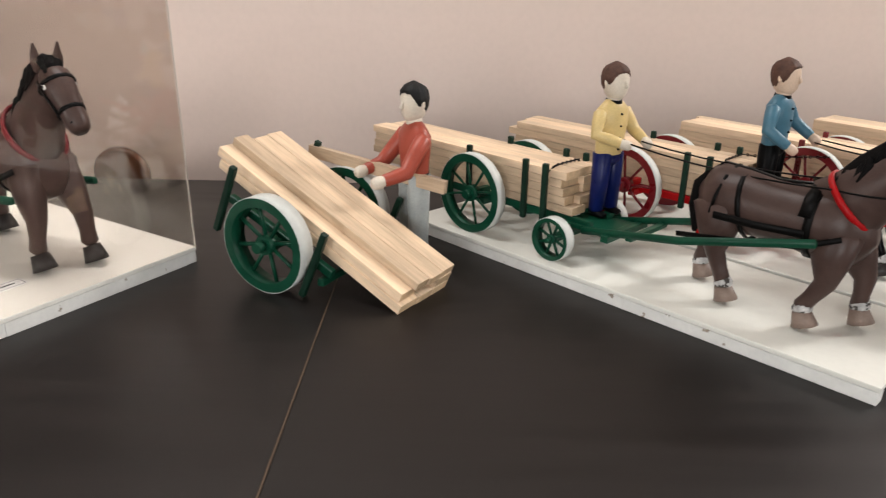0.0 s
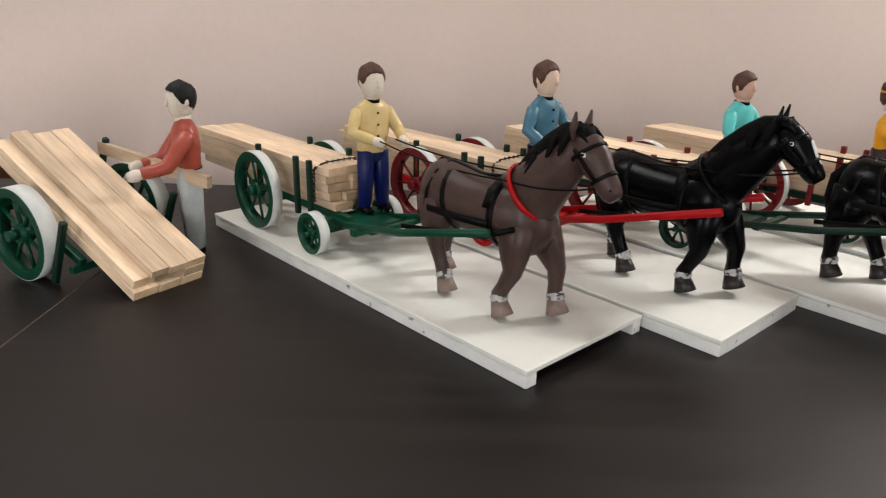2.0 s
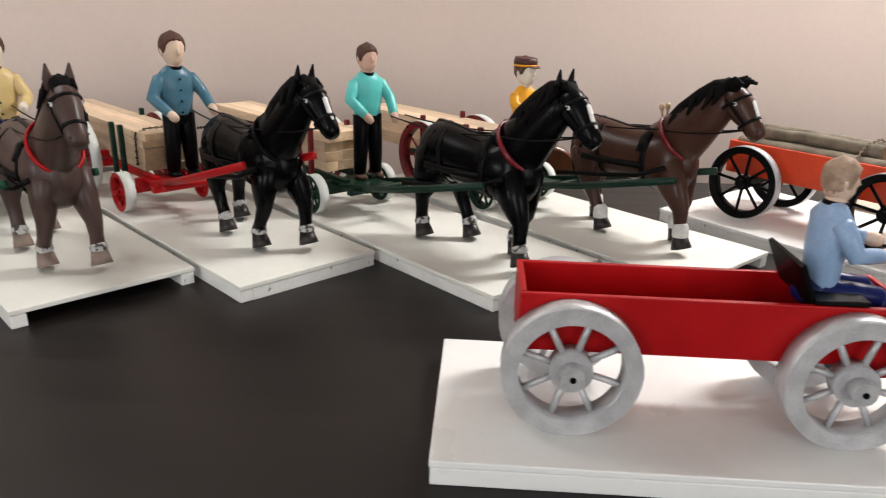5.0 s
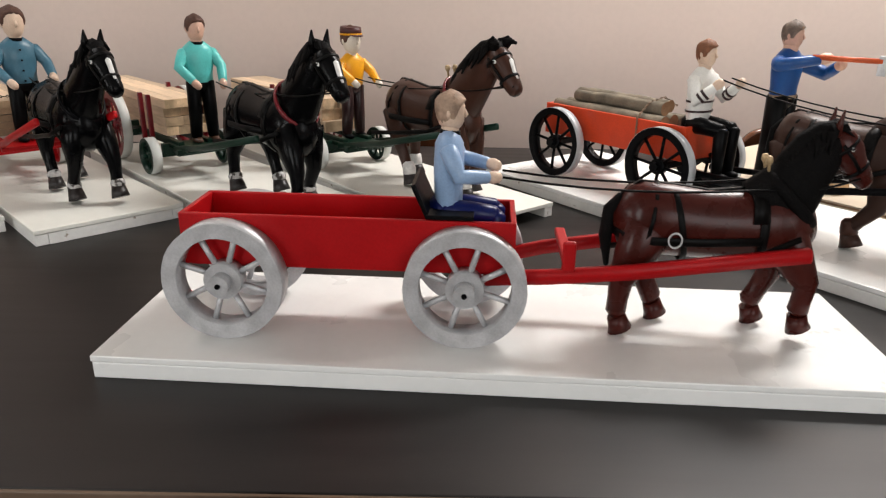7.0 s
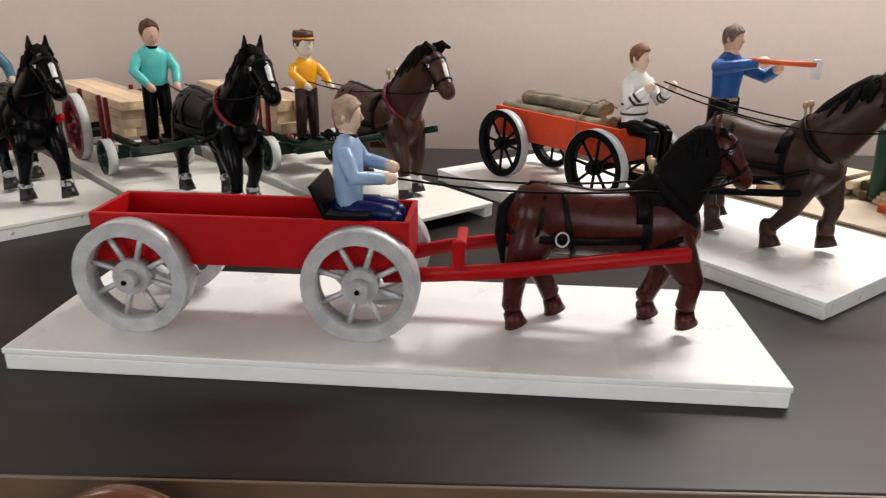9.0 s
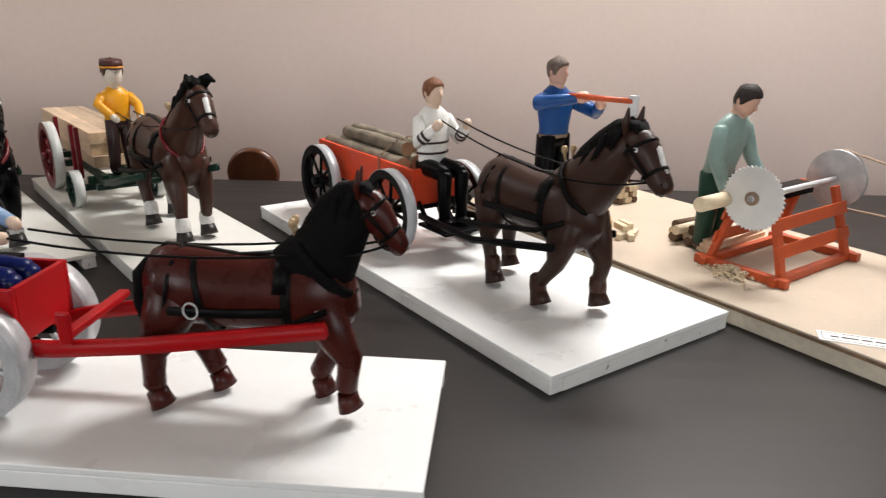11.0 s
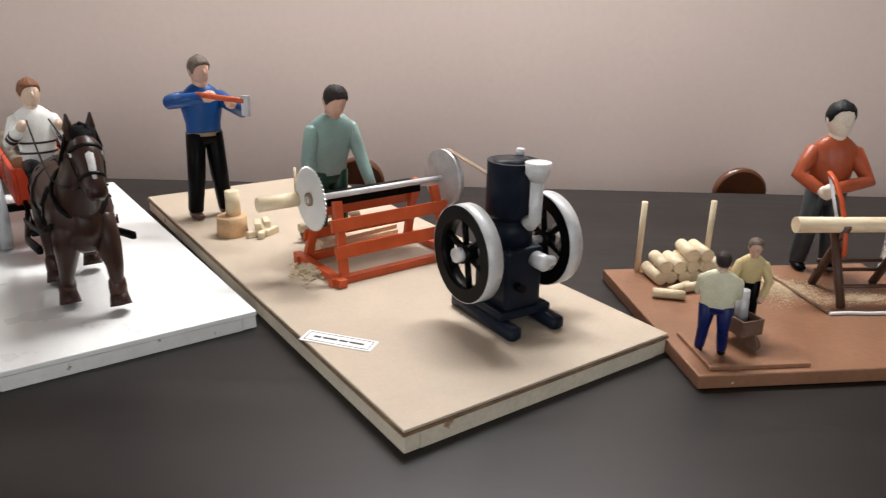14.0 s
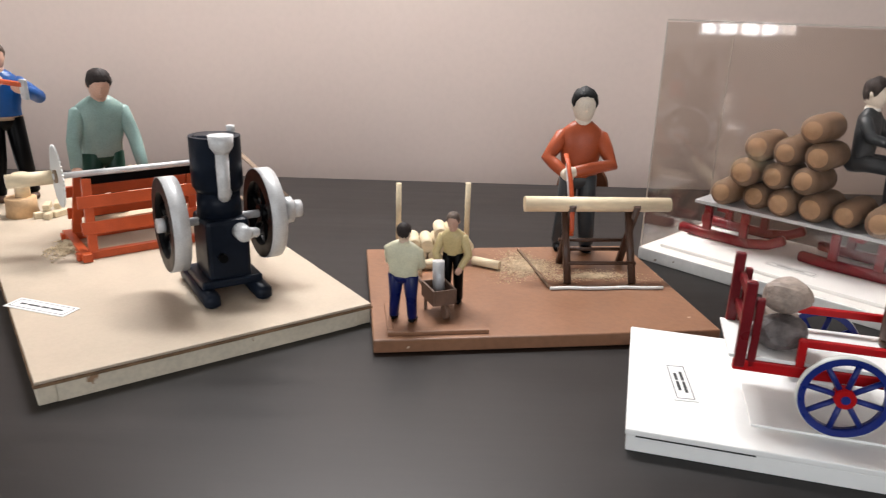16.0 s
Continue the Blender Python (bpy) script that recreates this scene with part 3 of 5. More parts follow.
def horse(base, x, y, z, coat, mane, hoof, label, scale=1.0, legs=((-0.067, 0.0), (-0.133, 0.0), (0.044, 0.0), (0.10, 0.0)), sock=None, blaze=None, head_turn=0.0, ears=True, neck=1.0, tall=1.0, stout=1.0, long=0.82):
    """One carved horse. legs: the hoof's x and its lift for rear right, rear left, front right, front left."""
    mats = [coat, mane, hoof, sock or coat, blaze or coat, "paper", "black"]
    thin = 0.2 if sock == "sock_worn" else 1.0
    bm = bmesh.new()
    body = [(-.150, .155, .014, .020), (-.141, .154, .032, .038), (-.118, .151, .043, .048), (-.075, .149, .045, .047), (-.025, .145, .044, .045), (.025, .144, .044, .046), (.065, .144, .0450, .052), (.096, .143, .041, .053), (.117, .144, .033, .045), (.129, .146, .020, .029)]
    drop = 0.045 * (1 - long)
    loft(bm, [(a * long - drop, 0, b) for a, b, c, d in body], [(c, d) for a, b, c, d in body], 18, 0)
    # neck and head, turned a little about the withers
    before = set(bm.verts)
    loft(bm, [(.070 - 2 * drop, 0, .162), (.096 - 1.5 * drop, 0, .192), (.118 - .5 * drop, 0, .222), (.136, 0, .246), (.145, 0, .259)], [(a * (0.5 + stout * 0.5), b * (0.5 + stout * 0.5)) for a, b in ((.033, .051), (.028, .043), (.0225, .034), (.019, .027), (.016, .021))], 14, 1 if stout > 1.1 else 0)
    loft(bm, [(.146, 0, .263), (.157, 0, .257), (.171, 0, .243), (.185, 0, .227), (.196, 0, .214), (.203, 0, .206)], [(.014, .016), (.0190, .0225), (.0180, .0230), (.0140, .0170), (.0138, .0155), (.012, .0125)], 14, 0)
    if ears:
        for sy in (-1, 1):
            loft(bm, [(.145, sy * .011, .268), (.144, sy * .0130, .282), (.147, sy * .0140, .300)], [(.0062, .0045), (.0066, .0042), (.0014, .0014)], 8, 0, side=(0, 1, 0))
    else:
        for sy in (-1, 1):
            for q in range(5):
                loft(bm, [(.148 + .003 * q, sy * .007, .268), (.150 + .004 * q, sy * (.012 + .0012 * q), .284), (.157 + .005 * q, sy * (.017 + .001 * q), .290 - .003 * abs(q - 1))], [(.006, .006), (.0065, .006), (.003, .003)], 6, 1, side=(0, 1, 0))
    for sy in (-1, 1):
        loft(bm, [(.1665, sy * .0165, .2525), (.1670, sy * .0190, .2525)], [(.0046, .0032), (.0040, .0027)], 10, 5, side=(.62, 0, -.78))
        loft(bm, [(.1668, sy * .0180, .2523), (.1673, sy * .0201, .2523)], [(.0022, .0024), (.0019, .0021)], 8, 6, side=(.62, 0, -.78))
        loft(bm, [(.2035, sy * .0080, .2150), (.2052, sy * .0100, .2145)], [(.0024, .0030), (.0018, .0024)], 8, 6, side=(.62, 0, -.78))
    crest = [(.058 - 2 * drop, 0, .197), (.082 - drop, 0, .228), (.104, 0, .252), (.126, 0, .270), (.142, 0, .276)]
    loft(bm, crest, [(.010, .010), (.012, .016), (.012, .018), (.012, .015), (.010, .010)], 9, 1)
    loft(bm, [(.140, 0, .278), (.156, 0, .277), (.169, 0, .265)], [(.012, .008), (.013, .007), (.006, .004)], 9, 1)
    hair = random.Random(len(label))
    for k in range(46):
        f = hair.random() * 4
        i = min(3, int(f))
        p = Vector(crest[i]).lerp(Vector(crest[i + 1]), f - i) + Vector((0, 0, hair.uniform(.002, .010)))
        sy = hair.choice((-1, 1))
        ln = hair.uniform(.55, 1.1)
        loft(bm, [p, p + Vector((hair.uniform(-.004, .004), sy * .015 * ln, -.008 * ln)), p + Vector((-.005, sy * .024 * ln, -.030 * ln))], [(.004, .005), (.004, .006), (.001, .002)], 5, 1, side=(0, 1, 0))
    for k in range(9):
        fy = hair.uniform(-.011, .011)
        p = Vector((.141, fy, .277))
        loft(bm, [p, p + Vector((.014, fy * .2, .002 + hair.uniform(-.004, .006))), p + Vector((.027, fy * .4, -.013 + hair.uniform(-.006, .006)))], [(.003, .003), (.004, .003), (.001, .001)], 5, 1, side=(0, 1, 0))
    if blaze:
        loft(bm, [(.1792, 0, .2626), (.1872, 0, .2556), (.1963, 0, .2372), (.2035, 0, .2272)], [(.0030, .0018), (.0056, .0026), (.0050, .0026), (.0032, .0018)], 8, 4)
    new_v = [v for v in bm.verts if v not in before]
    bmesh.ops.transform(bm, matrix=Matrix.Translation((.07, 0, .16)) @ Matrix.Scale(neck, 4) @ Matrix.Translation((-.07, 0, -.16)), verts=new_v)
    bmesh.ops.rotate(bm, cent=(0.07, 0, 0.16), matrix=Matrix.Rotation(radians(head_turn), 3, "Z"), verts=new_v)
    # tail
    loft(bm, [(x * long - drop, 0, z) for x, z in ((-.144, .176), (-.160, .160), (-.163, .125), (-.158, .085))], [(.008, .008), (.012, .010), (.013, .010), (.005, .004)], 9, 1)
    # legs
    for k, (hx, lift) in enumerate(legs):
        sy = -1 if k % 2 == 0 else 1
        if k < 2:
            hip = Vector((-.105 * long - drop, sy * .024, .142))
            knee = Vector((hx * 0.6 - .055 + drop, sy * .030, .072 + lift * 0.5))
            fet = Vector((hx - .002, sy * .030, .030 + lift))
            rad = [(.0225, .040), (.019, .030), (.0115, .0150), (.0098, .0115), (.011, .0118)]
        else:
            hip = Vector((.090 * long - drop, sy * .022, .138))
            knee = Vector((hx * 0.55 + .055 - 1.6 * drop + lift * 0.4, sy * .028, .070 + lift * 0.5))
            fet = Vector((hx - lift * 0.5, sy * .029, .030 + lift))
            rad = [(.020, .034), (.0180, .025), (.0122, .0145), (.0098, .0110), (.011, .0118)]
        mid = hip.lerp(knee, 0.55)
        hoof_p = fet + Vector((.004 - lift * 0.3, 0, -.018))
        rad = [(a * (1 + (stout - 1) * g), b * (1 + (stout - 1) * g)) for (a, b), g in zip(rad, (-.1, .1, .8, 1.1, 1))]
        loft(bm, [hip, mid, knee, knee.lerp(fet, 0.6), fet], rad, 12, 0)
        if sock:
            loft(bm, [fet + Vector((0, 0, .012 * thin)), fet + Vector((.001, 0, .002 * thin)), fet + Vector((.002, 0, -.004 - .003 * thin))], [(.0118, .0128), (.0128, .0138), (.0125, .0135)], 12, 3)
        loft(bm, [fet + Vector((.001, 0, -.006)), hoof_p + Vector((.002, 0, 0)), hoof_p + Vector((.005, 0, -.0085))], [(a * stout, b * (0.5 + stout * 0.5)) for a, b in ((.0115, .012), (.014 - .0022 * (stout > 1.1), .0155 - .002 * (stout > 1.1)), (.0155 - .0035 * (stout > 1.1), .018 - .002 * (stout > 1.1)))], 12, 2, caps=False)
    bm.transform(Matrix.Diagonal((scale, scale, scale * tall, 1)))
    low = min(v.co.z for v in bm.verts)
    bm.transform(Matrix.Translation((0, 0, -low)))
    return solid("carved_horse", bm, mats, base @ pose(x, y, z), label, "carved horse", "carved wooden horses")


def harness(base, x, y, z, scale=1.0, collar="red", strap_mat="leather", label="black leather harness on the carved horse", rein_to=None, head_turn=0.0, ring=False, neck=1.0, tall=1.0, fur=1.0, knobs=False, long=0.82):
    """Straps round the body, a collar at the neck's root, a bridle, and reins that run back to rein_to."""
    h = thing("harness", base @ pose(x, y, z), label, "harness", "horse harness")
    S = Matrix.Diagonal((scale, scale, scale * tall, 1))

    S_body = S @ Matrix.Translation((-0.045 * (1 - long), 0, 0)) @ Matrix.Diagonal((long, 1, 1, 1))

    def add(name, bm, mat, lab=""):
        bm.transform(S if name in ("bridle_band", "cheek_strap") else S_body)
        part(name, bm, mat, h, lab)

    def hoop(xc, zc, ry, rz, n=18, tilt=0.0):
        return [(xc + tilt * math.sin(2 * math.pi * k / n), ry * math.cos(2 * math.pi * k / n), zc + rz * math.sin(2 * math.pi * k / n)) for k in range(n + 1)]
    add("girth", strap(hoop(0.052, .1455, .0462, .0505), .0065, .0012, (1, 0, 0)), strap_mat)
    add("back_strap", strap(hoop(-0.062, .1480, .0468, .0490, tilt=-0.012), .0045, .0011, (1, 0, 0)), strap_mat)
    add("saddle_pad", strap([(0.045, -.045, .160), (0.045, -.034, .183), (0.045, -.012, .1955), (0.045, .012, .1955), (0.045, .034, .183), (0.045, .045, .160)], .010, .0025, (1, 0, 0)), strap_mat)
    br = [(.05, -.0465, .138), (-.03, -.0465, .134), (-.10, -.0460, .134), (-.142, -.034, .136), (-.156, 0, .137), (-.142, .034, .136), (-.10, .0460, .134), (-.03, .0465, .134), (.05, .0465, .138)]
    add("breeching", strap(br, .0055, .0012, (0, 0, 1)), strap_mat)
    add("crupper", strap([(.04, 0, .1965), (-.02, 0, .1915), (-.07, 0, .1975), (-.12, 0, .2010), (-.15, 0, .180)], .0045, .0014, (0, 1, 0)), strap_mat)
    for sy in (-1, 1):
        add("hip_strap", strap([(-.095, sy * .004, .2005), (-.10, sy * .030, .187), (-.105, sy * .0455, .160), (-.11, sy * .0445, .135)], .003, .0011, (1, 0, 0)), strap_mat)
        add("trace", strap([(.105, sy * .0425, .142), (.05, sy * .0515, .122), (-.05, sy * .054, .108), (-.16, sy * .055, .095)], .004, .0013, (0, 0, 1)), strap_mat)
    if ring:
        bm = bmesh.new()
        annulus(bm, .0085, .0105, .002, -.0495, n=20)
        bmesh.ops.translate(bm, vec=(-.072, 0, .137), verts=bm.verts)
        add("ring", bm, "silver_bright", "steel ring")
    col = [Vector((.094, 0, .182)) + Vector((0, 1, 0)) * .0345 * math.cos(a) + Vector((-.75, 0, .66)) * .0495 * math.sin(a) for a in [2 * math.pi * k / 22 for k in range(23)]]
    bm = bmesh.new()
    loft(bm, col, [(.0052 * fur, .0030 * fur)] * 23, 8, 0, side=(.66, 0, .75), caps=False)
    add("collar", bm, collar)
    if knobs:
        for sy in (-1, 1):
            bm = bmesh.new()
            loft(bm, [(.059, sy * .007, .212), (.056, sy * .008, .226), (.0555, sy * .0085, .231), (.055, sy * .009, .236)], [.0022, .0022, .0052, .0046], 9, 0, side=(0, 1, 0))
            add("hame_knob", bm, "brass", "small brass hame knob")
    # bridle
    T = Matrix.Translation((.07, 0, .16)) @ Matrix.Rotation(radians(head_turn), 4, "Z") @ Matrix.Scale(neck, 4) @ Matrix.Translation((-.07, 0, -.16))

    def band(c, ax, ry, rz, n=14):
        ax = Vector(ax).normalized()
        up = Vector((0, 1, 0)).cross(ax)
        return [Vector(c) + Vector((0, 1, 0)) * ry * math.cos(2 * math.pi * k / n) + up * rz * math.sin(2 * math.pi * k / n) for k in range(n + 1)]
    for c, ry, rz in (((.186, 0, .226), .0150, .0182), ((.160, 0, .254), .0205, .0246)):
        bm = strap(band(c, (.6, 0, -.8), ry, rz), .0026, .0011, (.6, 0, -.8))
        bm.transform(T)
        add("bridle_band", bm, strap_mat)
    for sy in (-1, 1):
        bm = strap([(.153, sy * .0195, .259), (.171, sy * .0190, .242), (.187, sy * .0150, .224)], .0024, .001, (.8, 0, .6))
        bm.transform(T)
        add("cheek_strap", bm, strap_mat)
        if rein_to:
            a = S @ (T @ Vector((.187, sy * .0165, .217)))
            mid = S @ Vector((.05, sy * .030, .200))
            b = Vector(rein_to) + Vector((0, sy * 0.016, 0))
            part("rein", cord(sag(a, mid, .006, 7) + sag(mid, b, .008, 7)[1:], .0013), "leather", h)
    return h


# ---- carved figures ----


def figure(m, height, shirt, trousers, hair, label, skin="skin", legs=0.43, arms=None, seated=False, lean=0.0, shoes="black", head_turn=0.0, stripes=None, cap=None, collar=None, wide=1.0, spread=0.1, long_hair=0.0, buttons=False, stoop=0.0, belt=None, head=0.205):
    """One carved standing or seated figure facing +x, a plain shape. arms: for right and left, elbow and wrist in shares of the height."""
    H = height
    mats = [skin, shirt, trousers, hair, shoes, stripes or "black", cap or hair]
    bm = bmesh.new()
    top = legs
    # torso
    sh = 0.957 - head
    loft(bm, [(0, 0, (top - .02) * H), (0, 0, (top + .06) * H), (0, 0, (top + (sh - top) * .55) * H), (0, 0, (sh - .045) * H), (-.002 * H, 0, (sh + .005) * H)], [(.108 * wide * H, .072 * H), (.106 * wide * H, .074 * H), (.125 * wide * H, .080 * H), (.139 * wide * H, .074 * H), (.082 * wide * H, .050 * H)], 16, 1)
    if belt:
        loft(bm, [(0, 0, (top - .01) * H), (0, 0, (top + .012) * H)], [(.112 * wide * H, .0765 * H)] * 2, 16, 5, caps=False)
    if not seated:
        loft(bm, [(0, 0, (top - .045) * H), (0, 0, (top - .004) * H)], [(.098 * wide * H, .070 * H), (.1105 * wide * H, .0755 * H)], 16, 2)
    # neck and head
    zc, k0 = (.985 - head) * H, head / .205 * H
    loft(bm, [(0, 0, sh * H), (0.004 * H, 0, zc + .02 * H)], [(.045 * H, .046 * H)] * 2, 14, 0, caps=False)
    if collar:
        loft(bm, [(0.001 * H, 0, (sh + .006) * H), (0.003 * H, 0, (sh + .026) * H)], [(.054 * H, .056 * H), (.051 * H, .051 * H)], 14, 5, caps=False)
    hv = set(bm.verts)
    shape = ((0, .010, .026, .030), (.05, .012, .044, .050), (.16, .010, .060, .070), (.38, .005, .070, .080), (.60, .001, .0735, .083), (.80, -.003, .063, .073), (.93, -.004, .041, .047), (1.0, -.004, .012, .014))

    def at_height(q):
        for (q0, *p), (q1, *r) in zip(shape, shape[1:]):
            if q <= q1:
                return [a + (b - a) * (q - q0) / (q1 - q0) for a, b in zip(p, r)]
        return list(shape[-1][1:])
    loft(bm, [(c * k0, 0, zc + q * head * H) for q, c, a, b in shape], [(a * k0, b * k0) for q, c, a, b in shape], 20, 0, caps=False)
    loft(bm, [(.080 * k0, 0, zc + .56 * head * H), (.095 * k0, 0, zc + .39 * head * H), (.086 * k0, 0, zc + .34 * head * H)], [(.008 * k0, .006 * k0), (.013 * k0, .010 * k0), (.009 * k0, .006 * k0)], 8, 0)
    for sy in (-1, 1):
        loft(bm, [(-.002 * k0, sy * .069 * k0, zc + .34 * head * H), (-.004 * k0, sy * .077 * k0, zc + .44 * head * H), (-.006 * k0, sy * .077 * k0, zc + .54 * head * H)], [(.006 * k0, .009 * k0), (.007 * k0, .013 * k0), (.005 * k0, .009 * k0)], 8, 0)
    # hair: a carved shell from the hairline to the crown, combed in shallow locks
    comb = random.Random(len(label) * 7)
    phase, lift = comb.uniform(0, 6), comb.uniform(-.02, .03)
    line = ((0, .73), (35, .70), (58, .56), (72, .40), (95, .40), (125, .22), (180, .14))
    n, rows = 36, 8
    rings = []
    for j in range(rows + 1):
        ring = []
        for k in range(n):
            an = 2 * math.pi * k / n
            d = abs((math.degrees(an) + 180) % 360 - 180)
            base = next(y0 + (y1 - y0) * (d - x0) / (x1 - x0) for (x0, y0), (x1, y1) in zip(line, line[1:]) if d <= x1)
            base += .035 * math.sin(an + phase) - long_hair * 2.2 * (d > 50) + .012 * math.sin(11 * an + phase)
            q = base + (1.0 - base) * j / rows
            c, ry, rx = at_height(max(0, q))
            f = (0.0 if j == 0 else min(1, j / 2)) * (.011 + lift * .25 * math.cos(an)) + .0035 * math.sin(13 * an + j * .5 + phase) * (0 < j < rows)
            top_out = 1.0 if j < rows else .35
            ring.append(bm.verts.new(((c + (rx + f - .001) * math.cos(an) * top_out) * k0, (ry + f - .001) * math.sin(an) * top_out * k0, zc + q * head * H + f * .55 * k0 * (j / rows) + .008 * k0 * (j == rows))))
        rings.append(ring)
    for a, b in zip(rings, rings[1:]):
        for k in range(n):
            fc = bm.faces.new((a[k], a[(k + 1) % n], b[(k + 1) % n], b[k]))
            fc.material_index, fc.smooth = 3, True
    fc = bm.faces.new(rings[-1])
    fc.material_index, fc.smooth = 3, True
    if cap:
        loft(bm, [(-.004 * k0, 0, zc + .70 * head * H), (-.004 * k0, 0, zc + .86 * head * H), (-.002 * k0, 0, zc + 1.00 * head * H)], [(.085 * k0, .094 * k0), (.086 * k0, .095 * k0), (.080 * k0, .088 * k0)], 20, 6, caps=False)
        loft(bm, [(-.003 * k0, 0, zc + .69 * head * H), (-.003 * k0, 0, zc + .76 * head * H)], [(.0885 * k0, .0985 * k0)] * 2, 20, 5, caps=False)
        loft(bm, [(.072 * k0, 0, zc + .71 * head * H), (.112 * k0, 0, zc + .66 * head * H)], [(.064 * k0, .006 * k0), (.046 * k0, .005 * k0)], 12, 6)
    bmesh.ops.rotate(bm, cent=(0, 0, (sh + .03) * H), matrix=Matrix.Rotation(radians(head_turn), 3, "Z") @ Matrix.Rotation(radians(stoop), 3, "Y"), verts=[v for v in bm.verts if v not in hv])
    if buttons:
        for k in range(4):
            loft(bm, [(.070 * H, 0, (sh - .06 - .075 * k) * H), (.085 * H, 0, (sh - .06 - .075 * k) * H)], [.007 * H] * 2, 8, 5)
    # arms
    arms = arms or (((.03, -.175, .56), (.15, -.09, .53)), ((.03, .175, .56), (.15, .09, .53)))
    for (el, wr), sy in zip(arms, (-1, 1)):
        s = Vector((0, sy * .108 * wide, sh - .058)) * H
        e, w = Vector(el) * H, Vector(wr) * H
        loft(bm, [s, s.lerp(e, .5), e, e.lerp(w, .5), w], [(.046 * H, .048 * H), (.044 * H, .046 * H), (.040 * H, .042 * H), (.037 * H, .037 * H), (.033 * H, .033 * H)], 12, 1, side=(0.3, 1, 0.2))
        d = (w - e).normalized()
        loft(bm, [w, w + d * .035 * H, w + d * .065 * H], [(.026 * H, .028 * H), (.032 * H, .036 * H), (.026 * H, .030 * H)], 10, 0, side=(0.3, 1, 0.2))
        if stripes and stripes != shirt and not belt and not collar:
            for f in (.25, .5):
                c = e.lerp(w, f)
                loft(bm, [c - d * .009 * H, c + d * .009 * H], [(.042 * H, .043 * H)] * 2, 12, 5, side=(0.3, 1, 0.2), caps=False)
    if stripes and stripes != shirt and not belt and not collar:
        for zz in (top + .10, top + .17):
            loft(bm, [(0, 0, (zz - .007) * H), (0, 0, (zz + .007) * H)], [(.126 * wide * H, .082 * H)] * 2, 16, 5, caps=False)
    if lean:
        bmesh.ops.rotate(bm, cent=(0, 0, top * H), matrix=Matrix.Rotation(radians(lean), 3, "Y"), verts=bm.verts[:])
    # legs
    for sy in (-1, 1):
        y = sy * .058 * wide * H
        if seated:
            loft(bm, [(-.01 * H, y, (top + .0) * H), (.12 * H, y * 1.1, (top + .0) * H), (.245 * H, y * 1.2, (top - .01) * H)], [(.062 * H, .066 * H), (.058 * H, .060 * H), (.052 * H, .052 * H)], 12, 2)
            loft(bm, [(.25 * H, y * 1.2, (top - .01) * H), (.25 * H, y * 1.2, (top - .16) * H), (.255 * H, y * 1.2, (top - .33) * H)], [(.050 * H, .052 * H), (.045 * H, .046 * H), (.036 * H, .038 * H)], 12, 2)
            fx, fz = .255 * H, (top - .35) * H
        else:
            yy = y * (1 + spread)
            loft(bm, [(0, y * .92, (top + .0) * H), (.004 * H, (y + yy) / 2, top * .5 * H), (0, yy * 1.1, .05 * H)], [(.058 * wide * H, .070 * H), (.053 * H, .060 * H), (.046 * H, .050 * H)], 12, 2)
            fx, fz, y = 0, 0, yy * 1.1 / 1.2
        loft(bm, [(fx - .03 * H, y * 1.2, fz + .026 * H), (fx + .03 * H, y * 1.2, fz + .024 * H), (fx + .075 * H, y * 1.2, fz + .020 * H)], [(.036 * H, .026 * H), (.038 * H, .024 * H), (.030 * H, .018 * H)], 10, 4)
    if seated:
        loft(bm, [(-.03 * H, 0, (top - .04) * H), (-.03 * H, 0, (top + .03) * H)], [(.105 * H, .08 * H)] * 2, 14, 2)
    return solid("carved_figure", bm, mats, m, label, "carved figure", "carved wooden figures")


# ---- first case: the horse behind clear acrylic ----


def display_case(m, x0, x1, y0, y1, z0, z1, label):
    c = thing("display_case", m, label, "display case", "clear display cases")
    t = 0.003
    panes = (((x0 + x1) / 2, y0, (z0 + z1) / 2, x1 - x0, t, z1 - z0), ((x0 + x1) / 2, y1, (z0 + z1) / 2, x1 - x0, t, z1 - z0),
             (x0, (y0 + y1) / 2, (z0 + z1) / 2, t, y1 - y0 - 2 * t, z1 - z0), (x1, (y0 + y1) / 2, (z0 + z1) / 2, t, y1 - y0 - 2 * t, z1 - z0),
             ((x0 + x1) / 2, (y0 + y1) / 2, z1 + t, x1 - x0, y1 - y0, t))
    for px, py, pz, sx, sy, sz in panes:
        o = part("pane", box((px, py, pz), (sx, sy, sz)), "acrylic", c, "clear acrylic pane")
        o.visible_shadow = False
    for px in (x0, x1):
        for py in (y0, y1):
            part("edge_strip", box((px, py, (z0 + z1) / 2), (0.002, 0.002, z1 - z0)), "acrylic_edge", c)
    for py in (y0, y1):
        part("top_edge", box(((x0 + x1) / 2, py, z1 + t), (x1 - x0, 0.002, 0.002)), "acrylic_edge", c)
    return c


